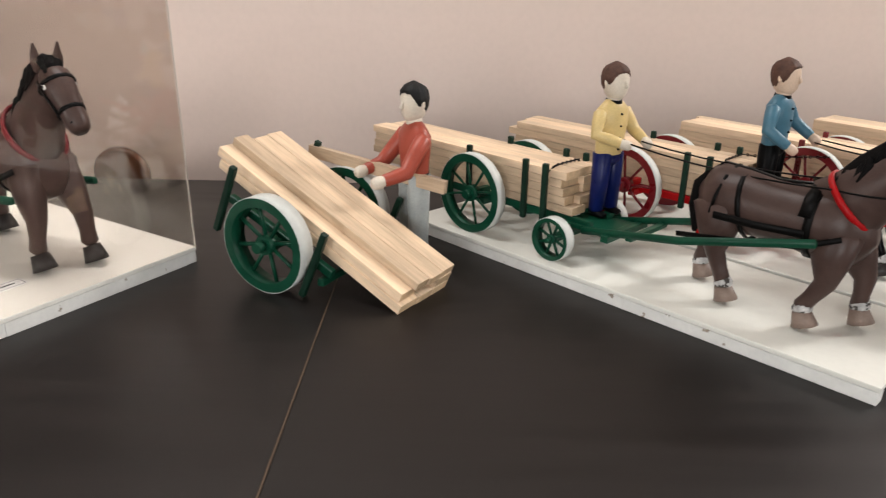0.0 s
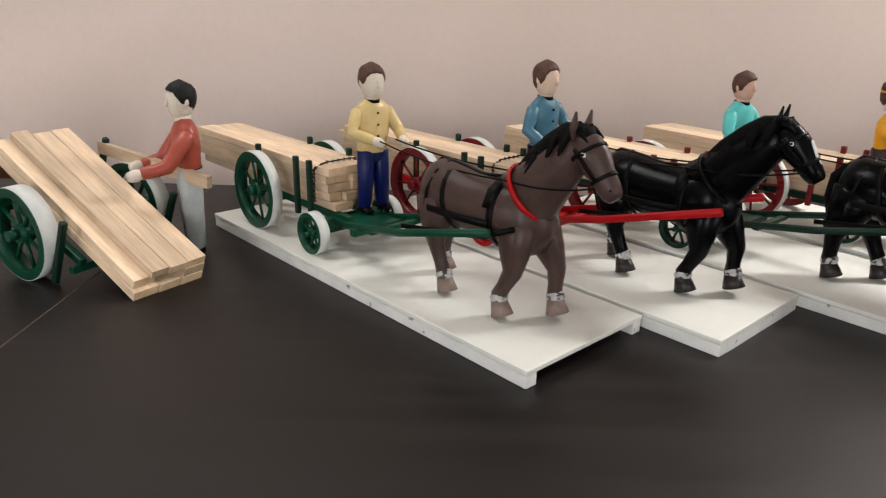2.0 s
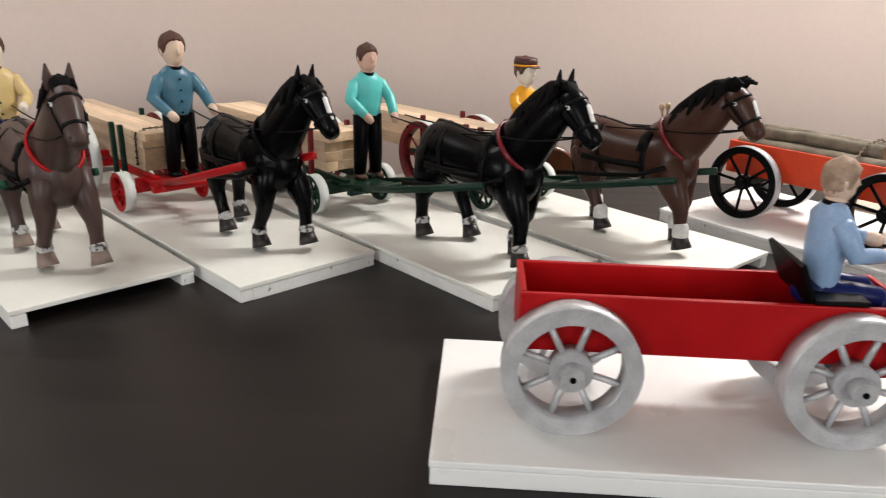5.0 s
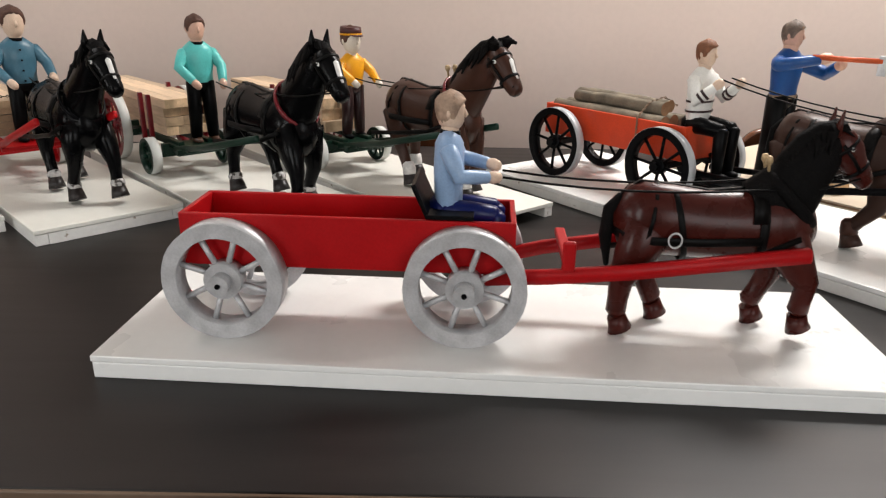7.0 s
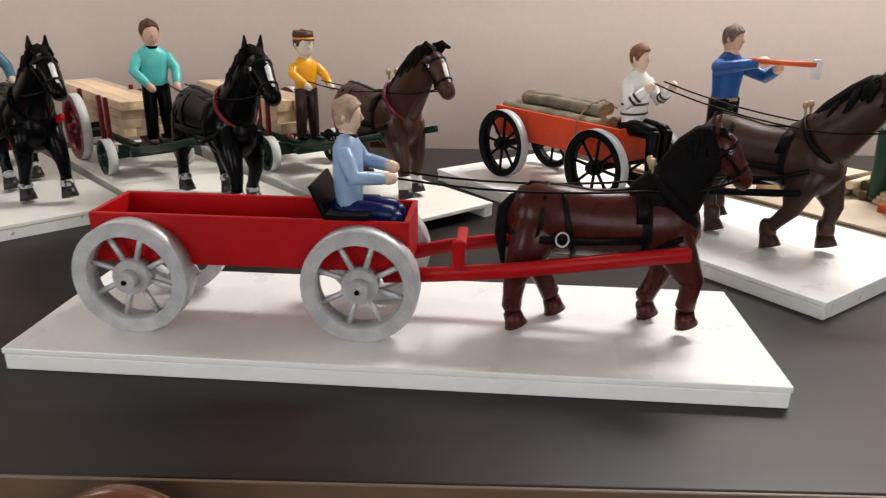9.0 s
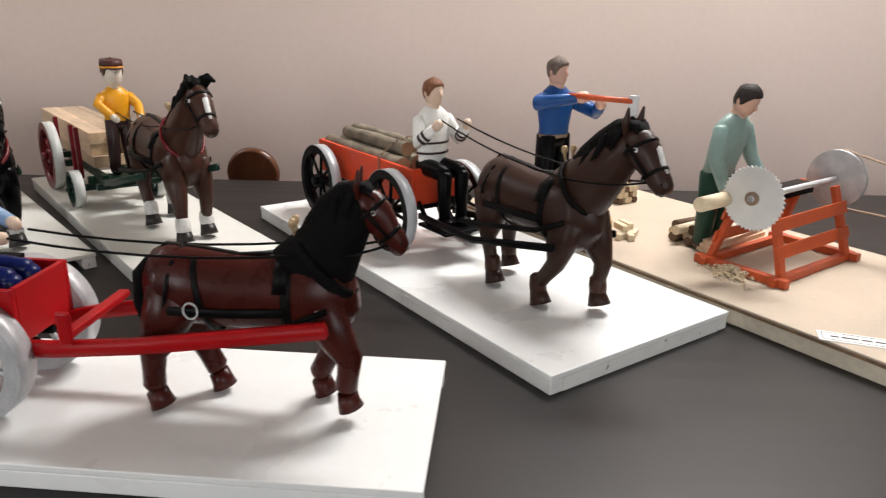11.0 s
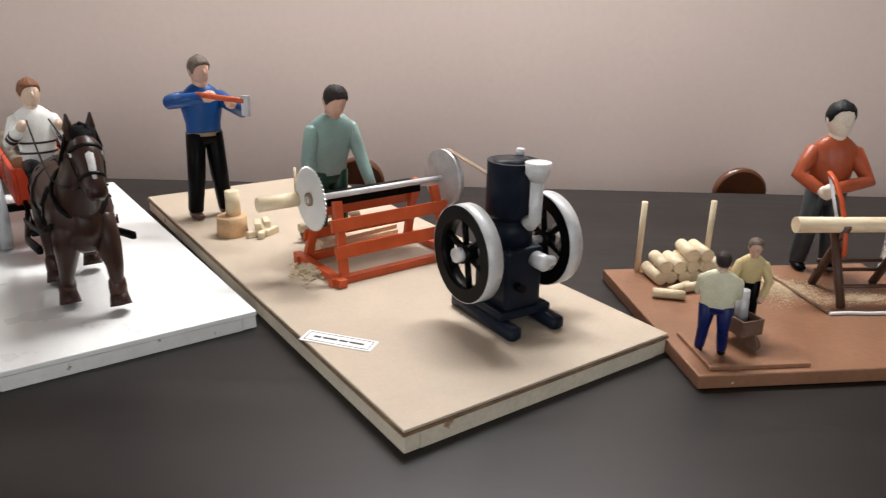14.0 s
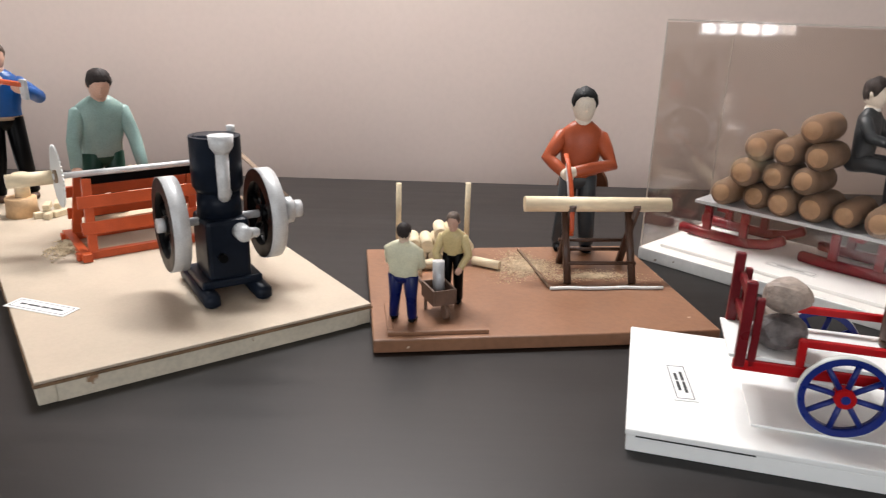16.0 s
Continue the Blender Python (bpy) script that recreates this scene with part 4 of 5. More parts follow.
horse(B0, -0.193, 0.0, 0.028, "coat_grey", "mane_black", "hoof_dark", "grey-brown carved wooden horse standing inside a clear case", 1.16, legs=((-0.10, 0), (-0.12, 0), (0.075, 0), (0.10, 0)), head_turn=-8, neck=0.98)
harness(B0, -0.193, 0.0, 0.028, 1.16, collar="dark_red", head_turn=-8, neck=0.98)
for sy in (-1, 1):
    bm = bmesh.new()
    loft(bm, [(-0.5, sy * .06, .11), (-0.09, sy * .066, .155)], [(.005, .006)] * 2, 8, 0, square=0.5)
    solid("cart_shaft", bm, "green", B0, "green painted wooden shaft beside the carved horse", "shaft", "shafts in the case")
display_case(B0, -0.66, -0.001, -0.172, 0.172, 0.0282, 0.44, "clear acrylic case over a carved horse on a white board")


def card(m, w, d, label, lines, border=True):
    c = thing("label_card", m, label, "label card", "printed cards")
    part("card", box((0, 0, 0.0006), (w, d, 0.0008)), "paper", c)
    if border:
        for sx, sy, px, py in ((w * .9, .0008, 0, d * .36), (w * .9, .0008, 0, -d * .36), (.0008, d * .72, w * .45, 0), (.0008, d * .72, -w * .45, 0)):
            part("border_line", box((px, py, 0.0011), (sx, sy, 0.0003)), "ink", c)
    for k, row in enumerate(lines):
        y = ((len(lines) - 1) / 2 - k) * d * .26
        x = -(sum(row) + (len(row) - 1) * .03) / 2 * w
        for f in row:
            part("text_bar", box((x + f * w / 2, y, 0.0011), (f * w, d * .13, 0.0003)), "ink", c)
            x += (f + .03) * w
    return c


card(B0 @ pose(-0.10, -0.11, 0.028, 0, 0, 90), 0.09, 0.03, "small white printed card lying on the board", [(.2, .1, .3)])

# ---- the hand barrow with planks, and its man ----
PILE = Matrix.Translation((0.0995, 0.738, TABLE + 0.001)) @ pose(0, 0, 0, 0, 0, 147.5) @ pose(0, 0, 0, 0, -24.5, 0)
pile = thing("lumber_stack", PILE, "pile of pale pine planks sloping on a two-wheeled barrow", "lumber", "lumber loads")
rng = random.Random(5)
# layer by layer: the near edge, and the widths of its planks
for k, (y, widths) in enumerate(((0.063, (0.044, 0.040, 0.041)), (0.061, (0.038, 0.046, 0.039)), (0.036, (0.030, 0.034, 0.034)))):
    for w in widths:
        dl = rng.uniform(-0.005, 0.010) if k else 0
        h = 0.0165 if k < 2 else 0.0135
        bm = box((0.197 + dl, y - w / 2, 0.0085 + 0.0172 * k - 0.0015 * (k == 2)), (0.402 + rng.uniform(-.016, .008), w - 0.001, h), 0.0008)
        for f in bm.faces:
            if abs(f.normal.x) > 0.9:
                f.material_index = 1
        part("plank", bm, ["pine", "pine_end"], pile)
        y -= w
bar = thing("hand_barrow", Matrix.Translation((-0.0865, 0.859, TABLE)) @ pose(0, 0, 0, 0, 0, 151.6), "green two-wheeled hand barrow with white tyres on the dark table", "barrow")
for sy in (-1, 1):
    wheel(bar, 0, sy * 0.106, 0.077, 0.077, "green", "tyre_white", "green", out=sy, width=0.030, spokes=8, rim=0.2, spoke_r=0.0035)
part("axle", box((0, 0, 0.072), (0.016, 0.205, 0.014), 0.002), "green", bar)
for sy in (-1, 1):
    part("side_beam", box((0, 0, 0), (0.22, 0.012, 0.014), 0.002), "green", bar, at=pose(0.0, sy * 0.076, 0.082, 0, -24.5, 0))
    for x in (-0.085, 0.085):
        part("stake", box((0, 0, 0), (0.011, 0.010, 0.122), 0.002), "dark_green", bar, at=pose(x, sy * 0.1035, 0.096 + x * 0.45, 0, -24.5, 0))
for x in (-0.085, 0.085):
    part("crossbar", box((x, 0, 0.062 + x * 0.45), (0.012, 0.18, 0.012), 0.002), "green", bar)

figure(stand(0.082, 0.918, 208), 0.307, "shirt_rust", "trouser_grey", "hair_black", "carved figure in a rust shirt and grey trousers holding a plank", skin="skin_pale", legs=0.50, head=0.195, arms=(((.12, -.17, .53), (.235, -.13, .51)), ((.13, .17, .55), (.26, .19, .53))), head_turn=12, wide=1.0, stripes="black", belt=True)
bm = box((0, 0, 0), (0.272, 0.012, 0.022), 0.0008)
pa, pb = Vector((-0.106, 0.985, 0.922)), Vector((0.135, 0.868, 0.892))
solid("plank", bm, "pine", Matrix.Translation((pa + pb) / 2) @ (pb - pa).to_track_quat("X", "Z").to_matrix().to_4x4(), "single pale plank held by a carved figure", "plank")

# ---- the four timber wagons ----
wagon(B1, "dark green model timber wagon with white tyres", "timber wagons", "green", "green", "tyre_white")
lumber(B1 @ pose(-0.52, -0.005, 0.092), 0.505, 2, 5, "lumber loads", "tall stack of pale pine planks on a green wagon")
chain(B1 @ pose(0, -0.005, 0), [(-0.56, -0.056, 0.10), (-0.56, -0.055, 0.160), (-0.56, -0.03, 0.1685), (-0.56, 0.03, 0.1685), (-0.56, 0.056, 0.15)], "dark chain tied over the plank load")
horse(B1, -0.175, -0.010, 0.026, "coat_grey", "mane_black", "hoof_grey", "grey-brown carved horse with a red collar, drawing a wagon", 0.99, legs=((-0.067, 0), (-0.133, 0), (0.044, 0), (0.10, 0.004)), sock="sock_worn", head_turn=-4)
figure(B1 @ pose(-0.497, 0.021, 0.084, 0, 0, -8), 0.259, "shirt_yellow", "trouser_navy", "hair_brown", "carved driver in a buttoned yellow shirt and blue trousers", legs=0.42, head=0.215, skin="skin_pale", stripes="black", collar=True, buttons=True, arms=(((.03, -.165, .56), (.15, -.075, .52)), ((.05, .17, .56), (.17, .13, .52))))
harness(B1, -0.175, -0.010, 0.026, 0.99, collar="red", head_turn=-4, rein_to=(-0.265, 0.02, 0.195))

wagon(B2, "bright red model timber wagon with white tyres", "timber wagons", "red", "red", "tyre_white", rear_paint="dark_red", xr=-0.66, xf=-0.468, shaft_to=-0.05, shaft_z=0.158)
lumber(B2 @ pose(-0.47, 0.0, 0.092), 0.52, 2, 5, "lumber loads", "stack of pale pine planks chained on a red wagon")
chain(B2, [(-0.50, -0.052, 0.10), (-0.50, -0.051, 0.160), (-0.50, -0.03, 0.1685), (-0.50, 0.03, 0.1685), (-0.47, 0.056, 0.165), (-0.36, 0.06, 0.185)], "dark chain tied over the plank load")
horse(B2, -0.172, 0.012, 0.026, "coat_black", "mane_black", "hoof_dark", "black carved horse with a white blaze, drawing a red wagon", 0.975, legs=((-0.06, 0), (-0.12, 0), (0.048, 0), (0.103, 0.006)), sock="sock_worn", blaze="sock_white", head_turn=6)
figure(B2 @ pose(-0.440, 0.010, 0.084), 0.265, "shirt_blue", "trouser_black", "hair_brown", "carved driver in a blue-grey shirt and black trousers", legs=0.44, head=0.213, stripes="black", collar=True, buttons=True, arms=(((.02, -.18, .56), (.13, -.12, .47)), ((.03, .18, .58), (.16, .17, .50))), long_hair=.02)
harness(B2, -0.172, 0.012, 0.026, 0.975, collar="black", head_turn=6, rein_to=(-0.2, 0.01, 0.19))

wagon(B3, "dark green model timber wagon with red stakes", "timber wagons", "dark_green", "dark_green", "tyre_white", rear_paint="dark_red", xr=-0.685, xf=-0.495, shaft_to=-0.075, stake="dark_red")
lumber(B3 @ pose(-0.525, 0.0, 0.092), 0.47, 2, 4, "lumber loads", "stack of squared pine beams on a dark wagon", plank_h=0.019)
horse(B3, -0.146, 0.0, 0.026, "coat_black", "mane_black", "hoof_dark", "black carved horse with white blaze and red collar", 1.0, legs=((-0.113, 0), (-0.059, 0), (0.110, 0.008), (0.045, 0)), sock="sock_worn", blaze="sock_white", head_turn=0)
figure(B3 @ pose(-0.471, 0.012, 0.083, 0, 0, -6), 0.254, "shirt_teal", "trouser_black", "hair_brown", "carved driver in a turquoise jumper and black trousers", skin="skin_pink", legs=0.48, head=0.19, shoes="shoe_brown", stripes="black", collar=True, arms=(((.04, -.165, .60), (.12, -.09, .50)), ((.05, .165, .60), (.16, .13, .50))))
harness(B3, -0.146, 0.0, 0.026, 1.0, collar="dark_red", rein_to=(-0.255, 0.03, 0.185))

wagon(B4, "dark green model timber wagon with white front wheels", "timber wagons", "dark_green", "dark_green", "tyre_white", rear_paint="dark_red", xr=-0.665, xf=-0.472, shaft_to=-0.075, stake="dark_red")
lumber(B4 @ pose(-0.515, 0.0, 0.092), 0.46, 2, 3, "lumber loads", "load of long pale squared beams on a dark wagon", plank_h=0.024)
horse(B4, -0.200, 0.010, 0.026, "coat_brown", "mane_black", "hoof_dark", "brown carved horse with white socks and white blaze", 0.99, legs=((-0.048, 0), (-0.105, 0), (0.116, 0.006), (0.068, 0)), sock="sock_white", blaze="sock_white", ears=False)
figure(B4 @ pose(-0.472, 0.0, 0.084), 0.232, "shirt_orange", "trouser_maroon", "hair_brown", "carved driver in an orange jumper and a dark red cap", skin="skin_pale", legs=0.47, head=0.225, stripes="shirt_orange", cap="cap_maroon", arms=(((.05, -.16, .62), (.13, -.08, .53)), ((.06, .165, .60), (.2, .14, .52))))
harness(B4, -0.200, 0.010, 0.026, 0.99, collar="dark_red", rein_to=(-0.25, 0.0, 0.185), knobs=True)

# ---- the red cart near the edge ----
rc = thing("farm_cart", B5 @ pose(0, 0, 0.026), "bright red model cart with large silver spoked wheels", "cart")
for x in (-0.711, -0.452):
    for sy in (-1, 1):
        wheel(rc, x, sy * 0.058, 0.0655, 0.0655, "silver", "silver", "silver", out=sy, width=0.026, rim=0.245, hub_r=0.31, spoke_r=0.0034, turn=0.3, tyre_th=0.004, hub_dark="black")
    part("axle", box((x, 0, 0.0655), (0.014, 0.10, 0.012), 0.001), "dark_metal", rc)
X_A, X_B, WB = -0.761, -0.400, 0.043
for sy in (-1, 1):
    part("side_board", box(((X_A + X_B) / 2, sy * WB, 0.1055), (X_B - X_A, 0.006, 0.058), 0.0012), "red", rc)
for x in (X_A + 0.003, X_B - 0.003):
    part("end_board", box((x, 0, 0.1055), (0.006, 2 * WB - 0.0065, 0.058), 0.001), "red", rc)
part("cart_floor", box(((X_A + X_B) / 2, 0, 0.077), (X_B - X_A - 0.013, 2 * WB - 0.0065, 0.006)), "red", rc)
part("seat_board", box((-0.470, 0, 0.1375), (0.05, 2 * WB + 0.004, 0.005), 0.001), "black", rc)
part("seat_back", box((0, 0, 0.02), (0.005, 2 * WB - 0.004, 0.045), 0.001), "black", rc, at=pose(-0.492, 0, 0.132, 0, -24, 0))
for sy in (-1, 1):
    bm = bmesh.new()
    loft(bm, [(-0.43, sy * .03, .066), (-0.365, sy * .047, .077), (-0.28, sy * .053, .088), (-0.10, sy * .046, .111)], [(.005, .008)] * 4, 8, 0, square=0.7)
    part("shaft", bm, "red", rc)
part("swingletree", box((-0.345, 0, 0.096), (0.012, 0.11, 0.008), 0.002), "red", rc)
part("bracket", box((-0.345, -0.056, 0.104), (0.014, 0.006, 0.034), 0.003), "red", rc)
horse(B5, -0.180, 0.004, 0.026, "coat_red", "mane_black", "coat_red", "dark reddish brown glossy carved horse, drawing a red cart", 0.735, legs=((-0.140, 0), (-0.075, 0), (0.130, 0.010), (0.074, 0)), neck=0.95, tall=1.165, stout=1.32, long=1.0)
harness(B5, -0.180, 0.004, 0.026, 0.735, collar="mane_black", rein_to=(-0.236, -0.004, 0.176), ring=True, neck=0.95, tall=1.165, fur=1.7, knobs=True, long=1.0)
figure(B5 @ pose(-0.474, 0.0, 0.082), 0.209, "shirt_sky", "trouser_navy", "hair_blond", "carved driver in a pale blue shirt seated on a red cart", legs=0.38, head=0.185, seated=True, skin="skin", stripes="black", collar=True, arms=(((.06, -.16, .59), (.20, -.09, .575)), ((.06, .16, .62), (.20, .07, .61))), long_hair=.03)

# ---- the orange-red log cart ----
lc = thing("log_cart", B6 @ pose(0, -0.015, 0.026), "orange-red model log cart with black spoked wheels", "cart")
for x in (-0.742, -0.482):
    for sy in (-1, 1):
        wheel(lc, x, sy * 0.075, 0.070, 0.070, "black", "tyre_grey", "black", out=sy, width=0.020, rim=0.2, hub_r=0.2, spoke_r=0.003, turn=0.1)
    part("axle", box((x, 0, 0.070), (0.014, 0.13, 0.012), 0.001), "black", lc)
for sy in (-1, 1):
    part("side_board", box((-0.6275, sy * 0.045, 0.110), (0.345, 0.007, 0.062), 0.0012), "orange_red", lc)
for x in (-0.797, -0.458):
    part("end_board", box((x, 0, 0.110), (0.006, 0.0825, 0.062), 0.001), "orange_red", lc)
part("cart_floor", box((-0.6275, 0, 0.082), (0.332, 0.0825, 0.006)), "orange_red", lc)
part("footboard", box((-0.405, 0, 0.050), (0.08, 0.085, 0.005), 0.001), "black", lc)
for sy in (-1, 1):
    part("footboard_arm", rods(((-0.455, sy * .035, 0.085), (-0.42, sy * .035, 0.050), 0.004)), "black", lc)
    bm = bmesh.new()
    loft(bm, [(-0.45, sy * .035, .062), (-0.28, sy * .056, .070), (-0.11, sy * .058, .105)], [(.004, .0055)] * 3, 8, 0, square=0.5)
    part("shaft", bm, "black", lc)
rng = random.Random(11)
for k, (y, z, x0, x1, r) in enumerate(((-0.026, 0.138, -0.79, -0.515, 0.015), (0.005, 0.140, -0.785, -0.52, 0.014), (0.032, 0.137, -0.78, -0.515, 0.0135), (-0.010, 0.1635, -0.75, -0.53, 0.0125), (0.020, 0.164, -0.77, -0.54, 0.012))):
    bm = bmesh.new()
    pts = [(x0 + (x1 - x0) * i / 6, y + rng.uniform(-.002, .002), z - 0.003 + rng.uniform(-.0015, .0015)) for i in range(7)]
    loft(bm, pts, [r * rng.uniform(.9, 1.06) for _ in pts], 11, 0, caps=False)
    for f in bm.faces:
        if len(f.verts) > 4:
            f.material_index = 1
    solid("log", bm, ["bark", "cut_end"], B6 @ pose(0, -0.015, 0.026), "thin grey bark-covered log lying on a cart", "log", "logs on the cart")
chain(B6 @ pose(0, -0.015, 0.026), [(-0.56, -0.05, 0.09), (-0.56, -0.05, 0.145), (-0.56, -0.02, 0.168), (-0.55, 0.01, 0.178), (-0.54, 0.04, 0.16)], "brown rope chain over the logs", r=0.0018, mat="belt_brown")
figure(B6 @ pose(-0.466, -0.016, 0.071), 0.244, "shirt_white", "trouser_black", "hair_ginger", "carved driver in a white striped jumper seated on a log cart", seated=True, legs=0.395, head=0.178, stripes="trouser_maroon", skin="skin", arms=(((.08, -.17, .58), (.17, -.11, .68)), ((.08, .17, .58), (.2, .13, .68))), head_turn=8)
horse(B6, -0.186, -0.015, 0.026, "coat_dark", "mane_black", "coat_dark", "dark brown carved horse with a white blaze, drawing a log cart", 0.95, legs=((-0.080, 0), (-0.112, 0.006), (0.022, 0), (0.088, 0.006)), sock="coat_brown", blaze="sock_white")
harness(B6, -0.186, -0.015, 0.026, 0.95, collar="leather", rein_to=(-0.235, 0.0, 0.225), knobs=True)

# ---- beige base: axeman, saw bench, engine ----
Z7 = TABLE + 0.030


def on7(x, y, angle=0.0, z=Z7):
    return pose(x, y, z, 0, 0, angle)


figure(on7(2.229, 0.984, -52), 0.313, "shirt_royal", "trouser_black", "hair_grey", "carved woodcutter in a royal blue jumper raising an axe", skin="skin_pink", legs=0.53, head=0.158, shoes="shoe_brown", stripes="belt_brown", belt=True, arms=(((.05, -.205, .735), (.22, -.06, .775)), ((.16, .19, .67), (.27, .09, .73))), spread=0.5, head_turn=10)
axe = thing("axe", on7(2.229, 0.984, -52), "red-handled axe with a grey blade held by a carved figure", "axe")
part("axe_handle", rods(((0.060, -0.028, 0.247), (0.165, 0.020, 0.245), 0.005)), "saw_orange", axe)
part("axe_head", box((0, 0, -0.008), (0.016, 0.007, 0.036), 0.0015), "silver", axe, at=pose(0.166, 0.021, 0.245, 0, 0, 24))
bm = bmesh.new()
loft(bm, [(0, 0, 0), (0, 0, 0.02), (0, 0, 0.036)], [0.0285, 0.027, 0.027], 24, 0, caps=False)
solid("chopping_block", bm, "knot_wood", on7(2.305, 0.872), "round pale wooden chopping block", "chopping block")
bm = bmesh.new()
loft(bm, [(0, 0, 0), (0, 0, 0.045)], [0.0135, 0.013], 18, 0, caps=False)
solid("log", bm, "dowel", on7(2.307, 0.878, 0, Z7 + 0.0361), "short upright log standing on a chopping block", "log", "cut logs")
rng = random.Random(3)
for k in range(5):
    solid("firewood", box((0, 0, 0.006), (0.034, 0.012, 0.012), 0.002), "dowel", on7(2.350 + 0.012 * (k % 3), 0.862 + 0.016 * (k // 2), rng.uniform(0, 180), Z7 + 0.0122 * (k // 3)), "small split piece of pale firewood", "firewood", "split firewood")
rng = random.Random(8)
for k in range(12):
    row, col = divmod(k, 4)
    bm = bmesh.new()
    loft(bm, [(-0.026, 0, 0), (0.026, 0, 0)], [0.0065, 0.007], 9, 0, caps=False)
    solid("firewood", bm, "dowel" if k % 3 else "bark_brown", on7(2.40 + 0.011 * (col - 1.5), 1.135 + 0.008 * (col - 1.5), -52 + rng.uniform(-8, 8), Z7 + 0.0072 + 0.0125 * row), "short round firewood log in a small stack", "firewood", "firewood stack")
solid("stack_post", rods(((2.362, 1.150, Z7 - 0.001), (2.362, 1.150, Z7 + 0.062), 0.003)), "dowel", Matrix(), "thin wooden post beside the firewood stack", "post")

SB = pose(2.587, 0.759, Z7, 0, 0, 38)      # saw bench: x along the shaft, y towards its operator
sb = thing("saw_bench", SB, "orange painted model saw bench with a white circular blade", "saw bench")
for sx in (-1, 1):
    part("skid", box((sx * 0.112, 0.0, 0.007), (0.014, 0.158, 0.013), 0.0007), "saw_orange", sb)
for sy in (-1, 1):
    part("base_rail", box((0, sy * 0.060, 0.0065), (0.25, 0.012, 0.0125), 0.0007), "saw_orange", sb)
    for sx in (-1, 1):
        part("post", box((0, 0, 0), (0.014, 0.010, 0.118), 0.0007), "saw_orange", sb, at=pose(sx * 0.096, sy * 0.044, 0.066, sy * 16.8, sx * -4.3, 0))
for sy in (-1, 1):
    for z, y in ((0.048, 0.053), (0.088, 0.042)):
        part("slat", box((0, 0, 0), (0.222, 0.005, 0.020), 0.001), "saw_orange", sb, at=pose(0, sy * y, z, sy * 16.8, 0, 0))
part("top_beam", box((0, 0.020, 0.114), (0.178, 0.030, 0.018), 0.001), "black", sb)
part("table_slab", box((0, 0.055, 0.105), (0.17, 0.035, 0.006), 0.001), "saw_orange", sb, at=pose(0, 0, 0, 0, 0, 0))
part("shaft", rods(((-0.135, -0.012, 0.128), (0.14, -0.012, 0.128), 0.005)), "silver_bright", sb)
bm = bmesh.new()
N = 44
prof = []
for k in range(N * 2):
    an = 2 * math.pi * k / (N * 2)
    r = 0.050 if k % 2 else 0.0465
    prof.append((r * math.cos(an), r * math.sin(an)))
va = [bm.verts.new((-0.0012, a, b)) for a, b in prof]
vb = [bm.verts.new((0.0012, a, b)) for a, b in prof]
bm.faces.new(va)
bm.faces.new(vb[::-1])
for k in range(len(prof)):
    bm.faces.new((va[k], vb[k], vb[(k + 1) % len(prof)], va[(k + 1) % len(prof)]))
part("saw_blade", bm, "saw_white", sb, "white toothed circular blade", at=pose(-0.128, -0.012, 0.128))
for r, w, c in ((0.0105, 0.006, "belt_brown"), (0.004, 0.010, "silver")):
    bm = bmesh.new()
    disc(bm, r, w)
    part("blade_hub", bm, c, sb, at=pose(-0.130, -0.012, 0.128, 0, 0, 90))
bm = bmesh.new()
disc(bm, 0.049, 0.011, n=40)
part("pulley", bm, "silver", sb, "flat grey pulley disc", at=pose(0.126, -0.012, 0.128, 0, 0, 90))
bm = bmesh.new()
loft(bm, [(-0.03, 0, 0), (0.045, 0, 0)], [0.0115, 0.0115], 16, 0, caps=False)
solid("log", bm, "dowel", SB @ pose(-0.165, 0.032, 0.118), "pale debarked log lying against the saw blade", "log", "cut logs")
figure(SB @ pose(-0.032, 0.112, 0, 0, 0, -88), 0.293, "shirt_mint", "trouser_green", "hair_dark", "carved sawyer in a mint green jumper leaning over a saw bench", skin="skin_pink", legs=0.46, head=0.170, shoes="shoe_brown", lean=12, stoop=14, arms=(((.06, -.17, .57), (.17, -.19, .45)), ((.07, .17, .57), (.21, .17, .44))), stripes="shirt_mint", wide=1.12, head_turn=-6)
rng = random.Random(21)
for k in range(7):
    bm = bmesh.new()
    loft(bm, [(-0.05, 0, 0), (0.05, 0, 0)], [0.0085, 0.009], 10, 0, caps=False)
    solid("firewood", bm, "dowel" if k % 2 else "bark_brown", SB @ pose(0.0 + rng.uniform(-.02, .03), 0.135 + 0.018 * (k % 4), 0.0092 + 0.0165 * (k // 4), 0, 0, rng.uniform(-8, 8)), "pale cut log lying behind the saw bench", "firewood", "logs behind the saw")
for k in range(3):
    solid("plank", box((0, 0, 0.004 + 0.0082 * k), (0.16, 0.03, 0.008), 0.001), "pine", SB @ pose(0.01, 0.09, 0.0005, 0, 0, 4 * k - 3), "short pale board lying behind the saw bench", "plank", "boards behind the saw")


